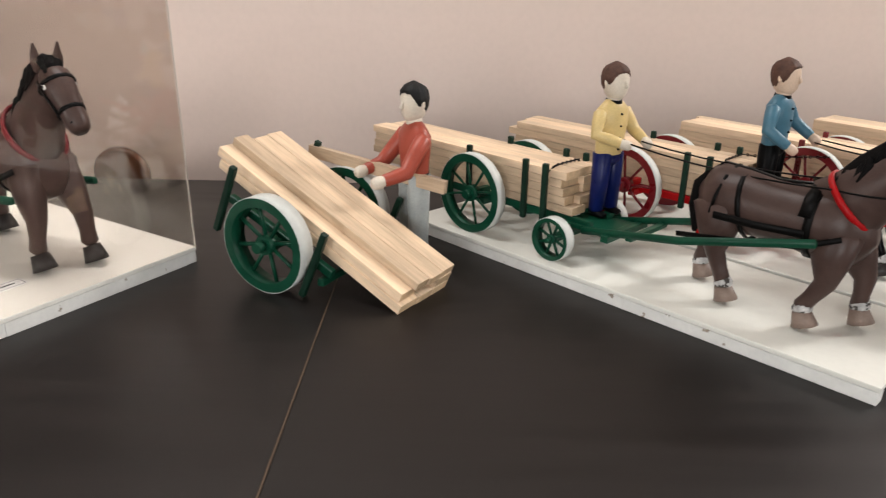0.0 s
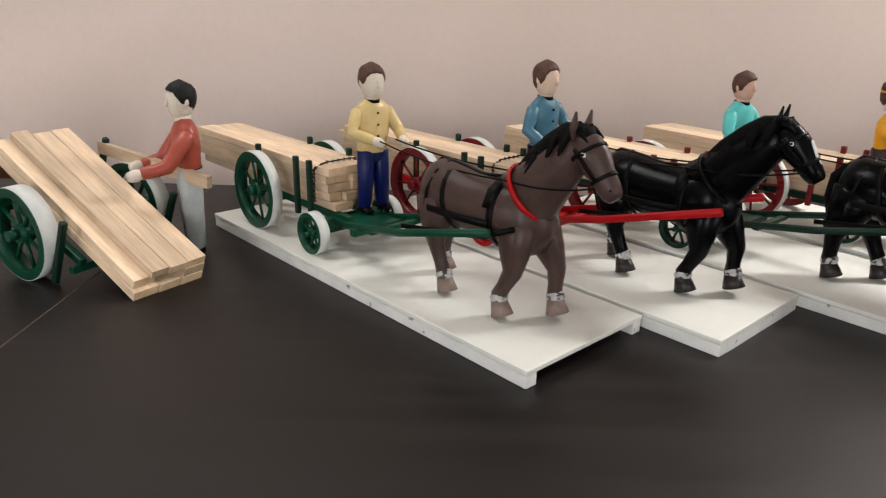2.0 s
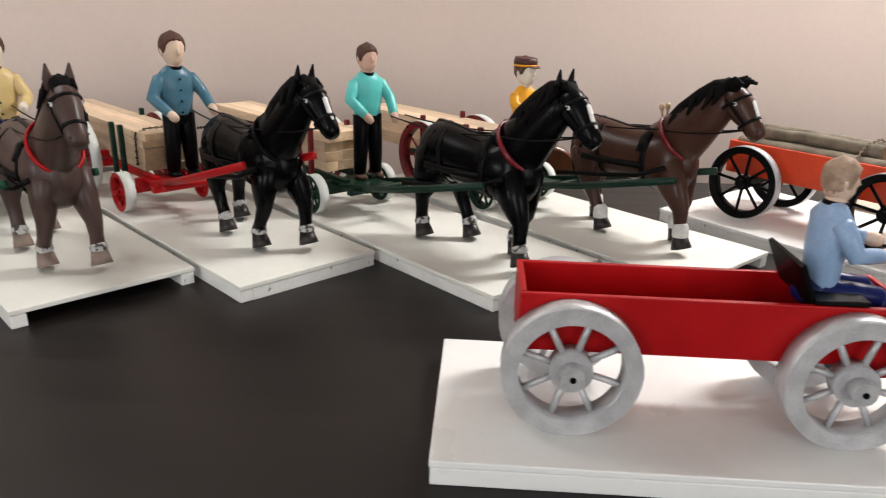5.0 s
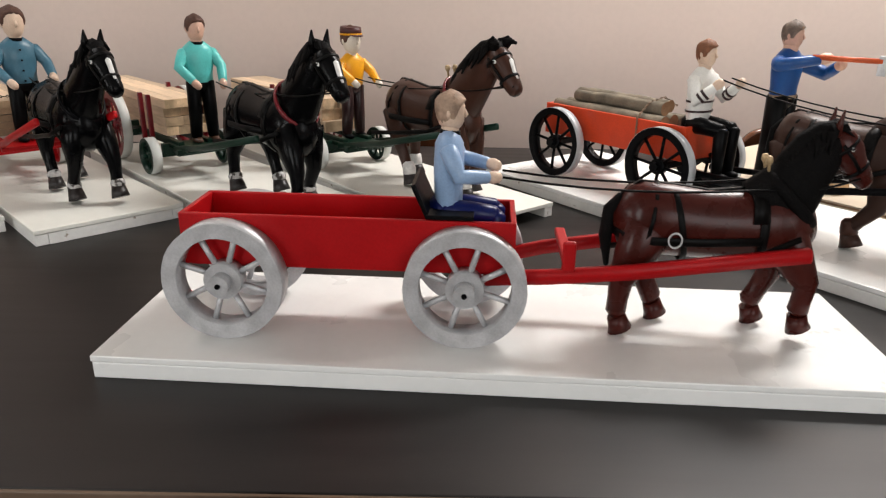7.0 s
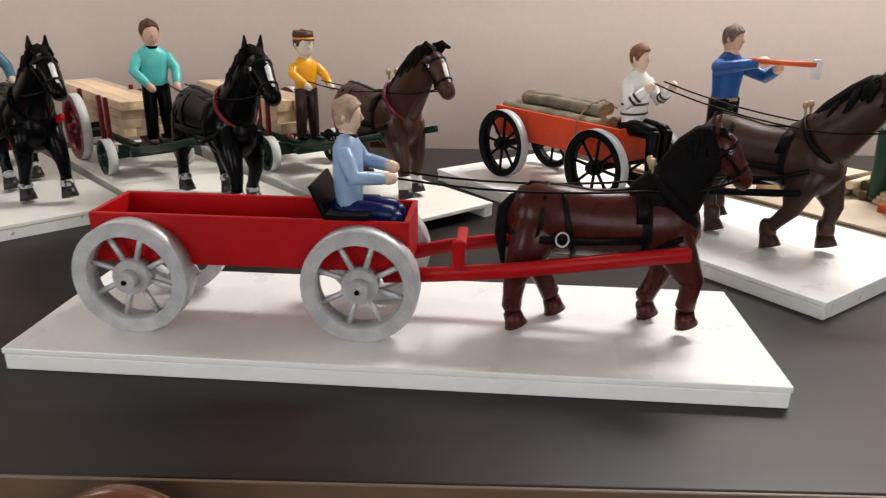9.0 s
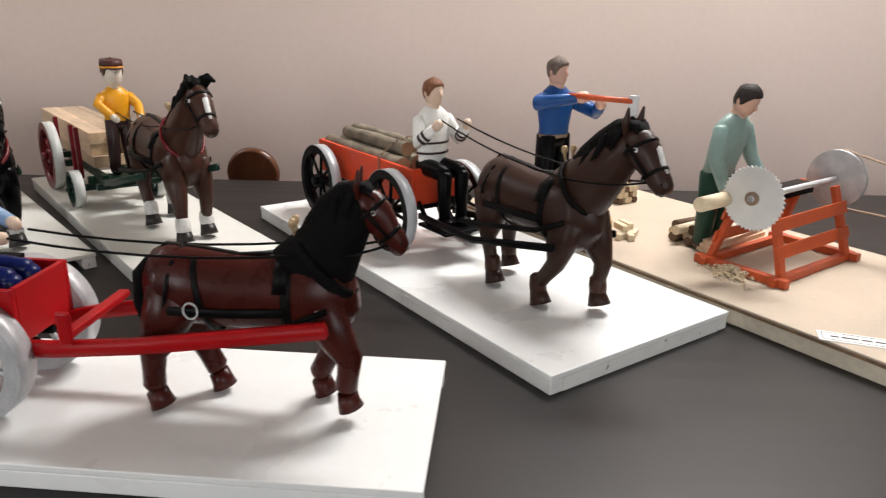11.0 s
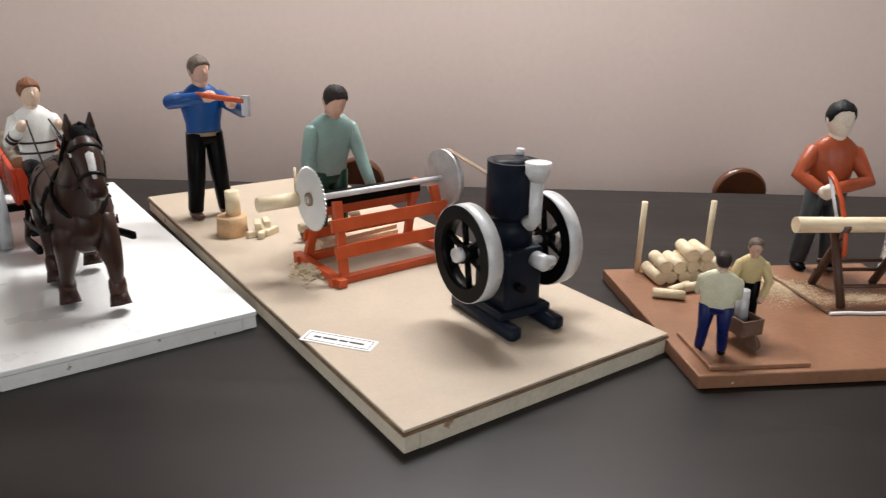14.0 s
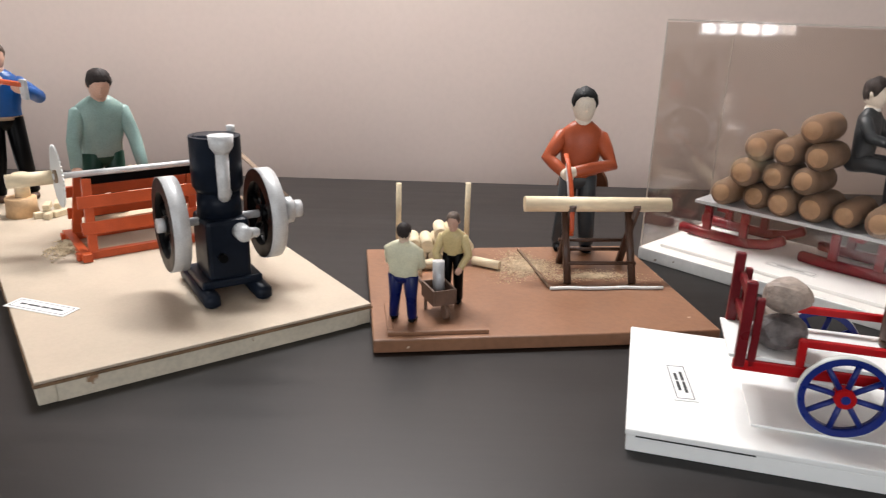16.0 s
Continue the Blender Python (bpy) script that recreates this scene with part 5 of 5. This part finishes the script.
def dust_heap(m, rx, ry, h, count, label, seed, mat="sawdust", size=0.0035):
    rng = random.Random(seed)
    bm = bmesh.new()
    for k in range(count):
        a, q = rng.uniform(0, 2 * math.pi), abs(rng.gauss(0, 0.45))
        wob = 1 + 0.3 * math.sin(3 * a + seed) + 0.2 * math.sin(5 * a)
        x, y = rx * q * wob * math.cos(a), ry * q * wob * math.sin(a)
        if abs(x) > rx * 1.25 or abs(y) > ry * 1.1:
            continue
        z = h * max(0, 1 - q) * rng.random()
        sz = size * rng.uniform(.4, 1.3)
        c = Vector((x, y, z + 0.0005))
        e = Euler((rng.uniform(-.7, .7), rng.uniform(-.7, .7), rng.random() * 6)).to_matrix()
        vs = [bm.verts.new(c + e @ (Vector(p) * sz)) for p in ((1, 0, 0), (-.6, .6, 0), (-.5, -.7, 0), (0, 0, .45))]
        for t in ((0, 1, 2), (0, 1, 3), (1, 2, 3), (2, 0, 3)):
            bm.faces.new([vs[n] for n in t])
    return solid("sawdust", bm, mat, m, label, "sawdust", kind="stuff")


dust_heap(SB @ pose(-0.125, 0.005, 0), 0.034, 0.05, 0.016, 1500, "heap of pale wood shavings under the blade", 4, mat="shavings", size=0.0032)

# engine
EN = pose(2.788, 0.543, Z7, 0, 0, -57)     # x along the skids, y along the crank axle
en = thing("stationary_engine", EN, "dark blue model engine with two flywheels and silver fittings", "engine")
for sy in (-1, 1):
    bm = bmesh.new()
    loft(bm, [(-0.068, sy * .036, .010), (0.068, sy * .036, .010)], [(.011, .010)] * 2, 10, 0, square=0.7)
    part("skid", bm, "engine_blue", en)
part("crankcase", box((0, 0, 0.066), (0.076, 0.060, 0.094), 0.006), "engine_blue", en)
part("saddle", box((0, 0, 0.024), (0.09, 0.085, 0.012), 0.003), "engine_blue", en)
bm = bmesh.new()
loft(bm, [(0, 0, .112), (0, 0, .150)], [.031, .029], 20, 0, caps=False)
part("cylinder", bm, "engine_blue", en)
bm = bmesh.new()
loft(bm, [(0, 0, .148), (0, 0, .156), (0, 0, .224)], [.030, .0345, .0345], 28, 0, caps=False)
loft(bm, [(0, 0, .224), (0, 0, .2245), (0, 0, .2195)], [.0345, .0275, .0270], 28, 0, caps=False)
bmesh.ops.delete(bm, geom=[f for f in bm.faces if len(f.verts) > 4 and f.calc_center_median().z > .2], context="FACES_ONLY")
part("water_hopper", bm, "engine_blue", en)
bm = bmesh.new()
disc(bm, .0272, .003, n=24)
part("hopper_opening", bm, "dowel", en, "bare wood bottom of the hopper", at=pose(0, 0, .2200, 90))
for sy in (-1, 1):
    bm = bmesh.new()
    annulus(bm, .047, .0648, .0225, n=44)
    fw = part("flywheel", bm, "black", en, "black flywheel with a silver tread", at=pose(-0.004, sy * 0.066, 0.105, 0, 20, 0))
    bm = bmesh.new()
    annulus(bm, .0650, .066, .0218, n=44)
    part("tread", bm, "silver_bright", fw)
    bm = bmesh.new()
    disc(bm, .013, .018)
    part("hub", bm, "black", fw)
    bm = bmesh.new()
    disc(bm, .010, .012, sy * .013)
    part("hub_cap", bm, "silver_bright", fw)
    for k in range(6):
        an = math.pi / 3 * k
        part("spoke", rods(((math.cos(an) * .011, 0, math.sin(an) * .011), (math.cos(an) * .049, 0, math.sin(an) * .049), .0045)), "black", fw)
part("crank_axle", rods(((-0.004, -0.085, 0.105), (-0.004, 0.122, 0.105), 0.006)), "silver", en)
for y, r, w in ((0.100, .020, .012), (0.115, .013, .012)):
    bm = bmesh.new()
    disc(bm, r, w)
    part("belt_pulley", bm, "silver_bright", en, at=pose(-0.004, y, 0.105))
bm = bmesh.new()
loft(bm, [(.026, .004, .150), (.050, -.006, .150), (.060, -.008, .158), (.060, -.008, .212)], [.008, .008, .008, .0085], 12, 0, caps=False, side=(0.3, 1, 0))
part("exhaust_pipe", bm, "silver_bright", en)
bm = bmesh.new()
loft(bm, [(.060, -.008, .210), (.060, -.008, .219), (.060, -.008, .234)], [.009, .015, .0165], 20, 0, caps=False)
part("funnel", bm, "silver_bright", en)
bm = bmesh.new()
loft(bm, [(.038, .016, .096), (.058, .016, .096)], [.0115, .0115], 16, 0, side=(0, 1, 0))
loft(bm, [(.05, .016, .096), (.05, .036, .094)], [.008, .007], 10, 0, side=(1, 0, 0))
part("carburettor", bm, "silver_bright", en)
part("hopper_knob", rods(((-.025, .03, .222), (-.025, .03, .232), .006)), "silver_bright", en)
part("plug", rods(((.036, -.012, .062), (.050, -.012, .062), .006)), "black", en)
# drive belt
pa = SB @ Vector((0.132, -0.012, 0.128))
pb = EN @ Vector((-0.004, 0.100, 0.105))
belt = thing("drive_belt", Matrix(), "flat brown drive belt between engine and saw bench", "belt")
for dz, dz2 in ((0.0495, 0.0205), (-0.0495, -0.0205)):
    part("belt_run", strap([pa + Vector((0.0, 0, dz)), pb + Vector((0, 0, dz2))], .0045, .001, (0.79, 0.61, 0)), "belt_brown", belt)
card(on7(2.567, 0.454, -17), 0.100, 0.030, "white bordered card with a line of small print", [(.1, .2, .12, .2)])

# ---- reddish brown base: small workers, sawhorse and sawyer ----
Z8 = 0.0195
figure(B8 @ pose(0.042, 0.061, Z8, 0, 0, 62), 0.141, "shirt_cream", "trouser_navy", "hair_dark", "small carved figure in a cream shirt and blue trousers", legs=0.47, head=0.17, arms=(((.04, -.17, .58), (.16, -.10, .52)), ((.05, .17, .58), (.2, .12, .54))), stripes="shirt_cream", wide=1.4)
figure(B8 @ pose(0.118, 0.122, Z8, 0, 0, 250), 0.140, "shirt_straw", "trouser_black", "hair_grey", "small carved figure in a straw yellow shirt beside a wheelbarrow", skin="skin_pink", legs=0.54, head=0.17, arms=(((.06, -.17, .56), (.15, -.11, .46)), ((.06, .17, .56), (.17, .11, .46))), stripes="shirt_straw", lean=8)
bx = thing("wheelbarrow", B8 @ pose(0.094, 0.086, Z8, 0, 0, -75), "small brown wooden wheelbarrow with a grey drum", "wheelbarrow")
for sy in (-1, 1):
    part("side_board", box((0, sy * 0.016, 0.030), (0.046, 0.003, 0.022), 0.0006), "barrow_brown", bx)
    part("leg", box((-0.014, sy * 0.014, 0.010), (0.004, 0.004, 0.020), 0.0006), "barrow_brown", bx)
    part("handle", rods(((-0.02, sy * .014, .030), (-0.055, sy * .014, .040), .0022)), "barrow_brown", bx)
for sx in (-1, 1):
    part("end_board", box((sx * 0.022, 0, 0.030), (0.003, 0.029, 0.022), 0.0006), "barrow_brown", bx)
part("barrow_floor", box((0, 0, 0.0205), (0.042, 0.029, 0.003)), "barrow_brown", bx)
bm = bmesh.new()
disc(bm, .010, .006)
part("wheel", bm, "barrow_brown", bx, at=pose(0.026, 0, 0.0102))
solid("drum", rods(((0.0, 0, 0.0222), (-0.004, 0, 0.075), 0.0085), n=16), "silver", B8 @ pose(0.094, 0.086, Z8, 0, 0, -75), "grey metal cylinder standing in a small wheelbarrow", "drum")

for x, y in ((0.055, 0.352), (0.175, 0.352)):
    solid("stack_post", rods(((x, y, Z8 - 0.001), (x, y, Z8 + 0.122), 0.0048)), "dowel", B8, "thin pale upright post beside a log stack", "post", "posts of the log stack")
rng = random.Random(17)
for row, cols in ((0, 5), (1, 5), (2, 2)):
    for c in range(cols):
        bm = bmesh.new()
        loft(bm, [(0, -0.028, 0), (0, 0.028, 0)], [0.0105, 0.0105], 14, 0, side=(1, 0, 0), caps=False)
        solid("log", bm, "dowel", B8 @ pose(0.068 + 0.0215 * c + 0.0105 * (row % 2) + (0.055 if row == 2 else 0), 0.315 + rng.uniform(-.006, .006), Z8 + 0.0107 + 0.0185 * row, 0, 0, rng.uniform(-5, 5)), "short pale debarked log in a stack", "log", "stacked pale logs")
for x, y, a in ((0.085, 0.255, 30), (0.195, 0.262, -35), (0.06, 0.235, -20), (0.115, 0.262, 15)):
    bm = bmesh.new()
    loft(bm, [(-0.024, 0, 0), (0.024, 0, 0)], [0.0075, 0.0075], 12, 0, caps=False)
    solid("log", bm, "dowel", B8 @ pose(x, y, Z8 + 0.0078, 0, 0, a), "loose pale log lying on the brown base", "log", "loose logs")

SH = B8 @ pose(0.369, 0.226, Z8, 0, 0, -3)
sw = thing("sawhorse", SH, "dark brown wooden sawhorse on the brown base", "sawhorse")
for sx in (-1, 1):
    for sy in (-1, 1):
        bm = bmesh.new()
        loft(bm, [(sx * 0.052, sy * 0.048, 0.001), (sx * 0.052, -sy * 0.012, 0.118)], [(.0055, .0045)] * 2, 8, 0, side=(1, 0, 0), caps=False, square=0.7)
        bmesh.ops.translate(bm, vec=(sy * 0.004, 0, 0), verts=bm.verts)
        part("leg", bm, "shoe_brown", sw)
for sy, z in ((-1, 0.030), (1, 0.030), (1, 0.046)):
    part("stretcher", rods(((-0.055, sy * 0.035, z), (0.055, sy * 0.035, z), 0.0032)), "shoe_brown", sw)
bm = bmesh.new()
loft(bm, [(-0.118, 0, 0), (0.118, 0, 0)], [0.0125, 0.0115], 18, 0, caps=False)
solid("log", bm, "dowel", SH @ pose(-0.005, 0.0, 0.117), "long pale round log lying on a sawhorse", "log", "cut logs")
figure(B8 @ pose(0.368, 0.348, Z8, 0, 0, -104), 0.29, "shirt_brick", "trouser_slate", "hair_black", "carved figure in a brick red jumper holding a bow saw", skin="skin_pale", legs=0.47, head=0.188, stripes="shirt_brick", wide=1.0, arms=(((.06, -.19, .58), (.16, -.10, .52)), ((.08, .18, .56), (.18, -.03, .53))), spread=0.3, head_turn=6)
bs = thing("bow_saw", SH @ pose(-0.048, 0.005, 0.10), "orange bow saw cutting into a pale log", "bow saw")
bow = [(0, 0.055 - 0.0, 0.085), (0, 0.035, 0.075), (0, 0.010, 0.050), (0, -0.012, 0.015), (0, -0.022, -0.02), (0, -0.020, -0.03)]
part("saw_frame", strap(bow, .0035, .0022, (1, 0, 0)), "saw_orange", bs)
part("blade", strap([(0, .052, .080), (0, -.020, -.028)], .0006, .004, (1, 0, 0)), "silver", bs)
dust_heap(B8 @ pose(0.262, 0.265, Z8), 0.065, 0.075, 0.0022, 7500, "thin spread of pale sawdust on the brown base", 9, size=0.0016)
dust_heap(B8 @ pose(0.36, 0.21, Z8), 0.10, 0.03, 0.002, 2200, "thin spread of pale sawdust beside a sawhorse", 10, size=0.0017)
for a, b, c in (((0.276, 0.157), (0.455, 0.150), "sock_white"), ((0.276, 0.160), (0.268, 0.343), "bark_brown")):
    pts = [(a[0] + (b[0] - a[0]) * i / 6, a[1] + (b[1] - a[1]) * i / 6 + 0.002 * math.sin(i * 2), Z8 + 0.0028) for i in range(7)]
    bm = cord(pts, 0.0026, 7)
    solid("stick", bm, c if c == "bark_brown" else "worn_white", B8, "thin birch stick edging the sawdust area", "stick", "edging sticks")

# ---- white board with the stone cart ----
Z9 = 0.029
st = thing("stone_cart", B9 @ pose(0.0, 0.0, Z9), "red model cart with white floor and blue spoked wheels", "cart")
for y, o in ((0.048, -1), (0.172, 1)):
    wheel(st, 0.205, y, 0.044, 0.044, "blue", "tyre_white", "blue", out=o, width=0.009, rim=0.17, hub_r=0.18, spoke_r=0.003, spokes=8, tyre_th=0.0008)
    bm = bmesh.new()
    disc(bm, .010, .014)
    part("hub_cap", bm, "red", st, at=pose(0.205, y, 0.044))
part("axle", rods(((0.205, 0.048, 0.044), (0.205, 0.172, 0.044), 0.004)), "dark_red", st)
part("cart_floor", box((0.29, 0.110, 0.066), (0.39, 0.096, 0.004), 0.0008), "white_board_bright", st)
for y in (0.063, 0.157):
    part("side_beam", box((0.29, y, 0.058), (0.38, 0.008, 0.012), 0.001), "red", st)
    part("side_rail", box((0.225, y, 0.090), (0.13, 0.007, 0.008), 0.001), "red", st)
    for x in (0.163, 0.287):
        part("rail_post", box((x, y, 0.078), (0.008, 0.0075, 0.030), 0.001), "red", st)
    part("end_post", box((0.106, y, 0.102), (0.011, 0.009, 0.094), 0.0015), "dark_red", st)
    part("end_post", box((0.117, y, 0.094), (0.008, 0.008, 0.076), 0.0015), "dark_red", st)
for z in (0.092, 0.124):
    part("end_rail", box((0.110, 0.110, z), (0.006, 0.086, 0.010), 0.001), "dark_red", st)
rng = random.Random(30)
for x, y, z, s, mat in ((0.147, 0.094, 0.0855, 0.0245, "stone_dark"), (0.150, 0.134, 0.084, 0.022, "stone"), (0.148, 0.104, 0.1235, 0.0245, "stone")):
    bm = bmesh.new()
    bmesh.ops.create_icosphere(bm, subdivisions=3, radius=s)
    for v in bm.verts:
        v.co *= 1 + 0.35 * noise.noise(v.co * 45 + Vector((x * 90, y * 90, z * 90)))
        v.co.z *= 0.75
    solid("stone", bm, mat, B9 @ pose(x, y, z + Z9), "rough grey-brown stone lying on a red cart", "stone", "stones on the cart")
figure(B9 @ pose(0.262, 0.112, Z9 + 0.0682, 0, 0, 0), 0.235, "shirt_yellow", "shoe_brown", "hair_brown", "carved figure in a yellow shirt standing on a red cart", legs=0.46, stripes="shirt_yellow", shoes="shoe_brown")
card(B9 @ pose(0.058, 0.118, 0.026, 0, 0, 97), 0.085, 0.026, "white bordered card with two lines of small print", [(.25, .2), (.3, .25)])

# ---- second case: log sled behind clear acrylic ----
sl = thing("log_sled", B10 @ pose(0.0, 0.0, 0.0292), "model log sled with dark red runners and a grey floor", "sled")
for x0 in (0.012, 0.235):
    for y in (0.128, 0.218):
        bm = bmesh.new()
        loft(bm, [(x0, y, .012), (x0 + .05, y, .0095), (x0 + .13, y, .0095), (x0 + .165, y, .016), (x0 + .19, y, .030)], [(.0075, .009)] * 5, 8, 0, square=0.6)
        part("runner", bm, "dark_red", sl)
        for dx in (0.05, 0.12):
            part("runner_post", box((x0 + dx, y, 0.038), (0.014, 0.010, 0.050), 0.001), "dark_red", sl)
    part("bunk", box((x0 + 0.085, 0.172, 0.066), (0.022, 0.13, 0.009), 0.001), "dark_red", sl)
part("sled_floor", box((0.345, 0.17, 0.0735), (0.60, 0.14, 0.006), 0.001), "tyre_grey", sl)
rng = random.Random(40)
zz = 0.0292 + 0.0765
for row, cols, x0 in ((0, 6, 0.094), (1, 3, 0.128), (2, 3, 0.140), (3, 1, 0.228)):
    for c in range(cols):
        r = 0.0245 * rng.uniform(.92, 1.05)
        bm = bmesh.new()
        pts = [(0, -0.036 + 0.072 * i / 4, rng.uniform(-.001, .001)) for i in range(5)]
        loft(bm, pts, [r * rng.uniform(.93, 1.03) for _ in pts], 14, 0, side=(1, 0, 0), caps=True)
        for f in bm.faces:
            if len(f.verts) > 4:
                f.material_index = 1
        solid("log", bm, ["bark_brown", "cut_end"], B10 @ pose(x0 + 0.051 * c + rng.uniform(-.002, .002), 0.142 + rng.uniform(-.010, .010), zz + 0.0235 + 0.043 * row, rng.uniform(-2, 2), 0, rng.uniform(-4, 4)), "short brown bark-covered log stacked on a sled", "log", "logs on the sled")
figure(B10 @ pose(0.276, 0.198, zz + 0.012, 0, 0, 0), 0.225, "suit_grey", "suit_grey", "hair_dark", "carved figure in a dark grey suit sitting before stacked logs", skin="skin_pale", seated=True, legs=0.38, stripes="shirt_white", collar=True, arms=(((.08, -.17, .58), (.25, -.12, .54)), ((.08, .17, .58), (.25, .12, .54))))
card(B10 @ pose(0.24, 0.078, 0.0292, 0, 0, 0), 0.085, 0.02, "narrow bordered card with a line of small print", [(.3, .2)])
solid("screw_head", rods(((0.36, -0.001, 0.012), (0.36, 0.002, 0.012), 0.003)), "silver", B10, "small round screw head in a white board", "screw")
display_case(B10, 0.002, 0.72, 0.002, 0.248, 0.0235, 0.415, "clear acrylic case over a log sled on a white board")
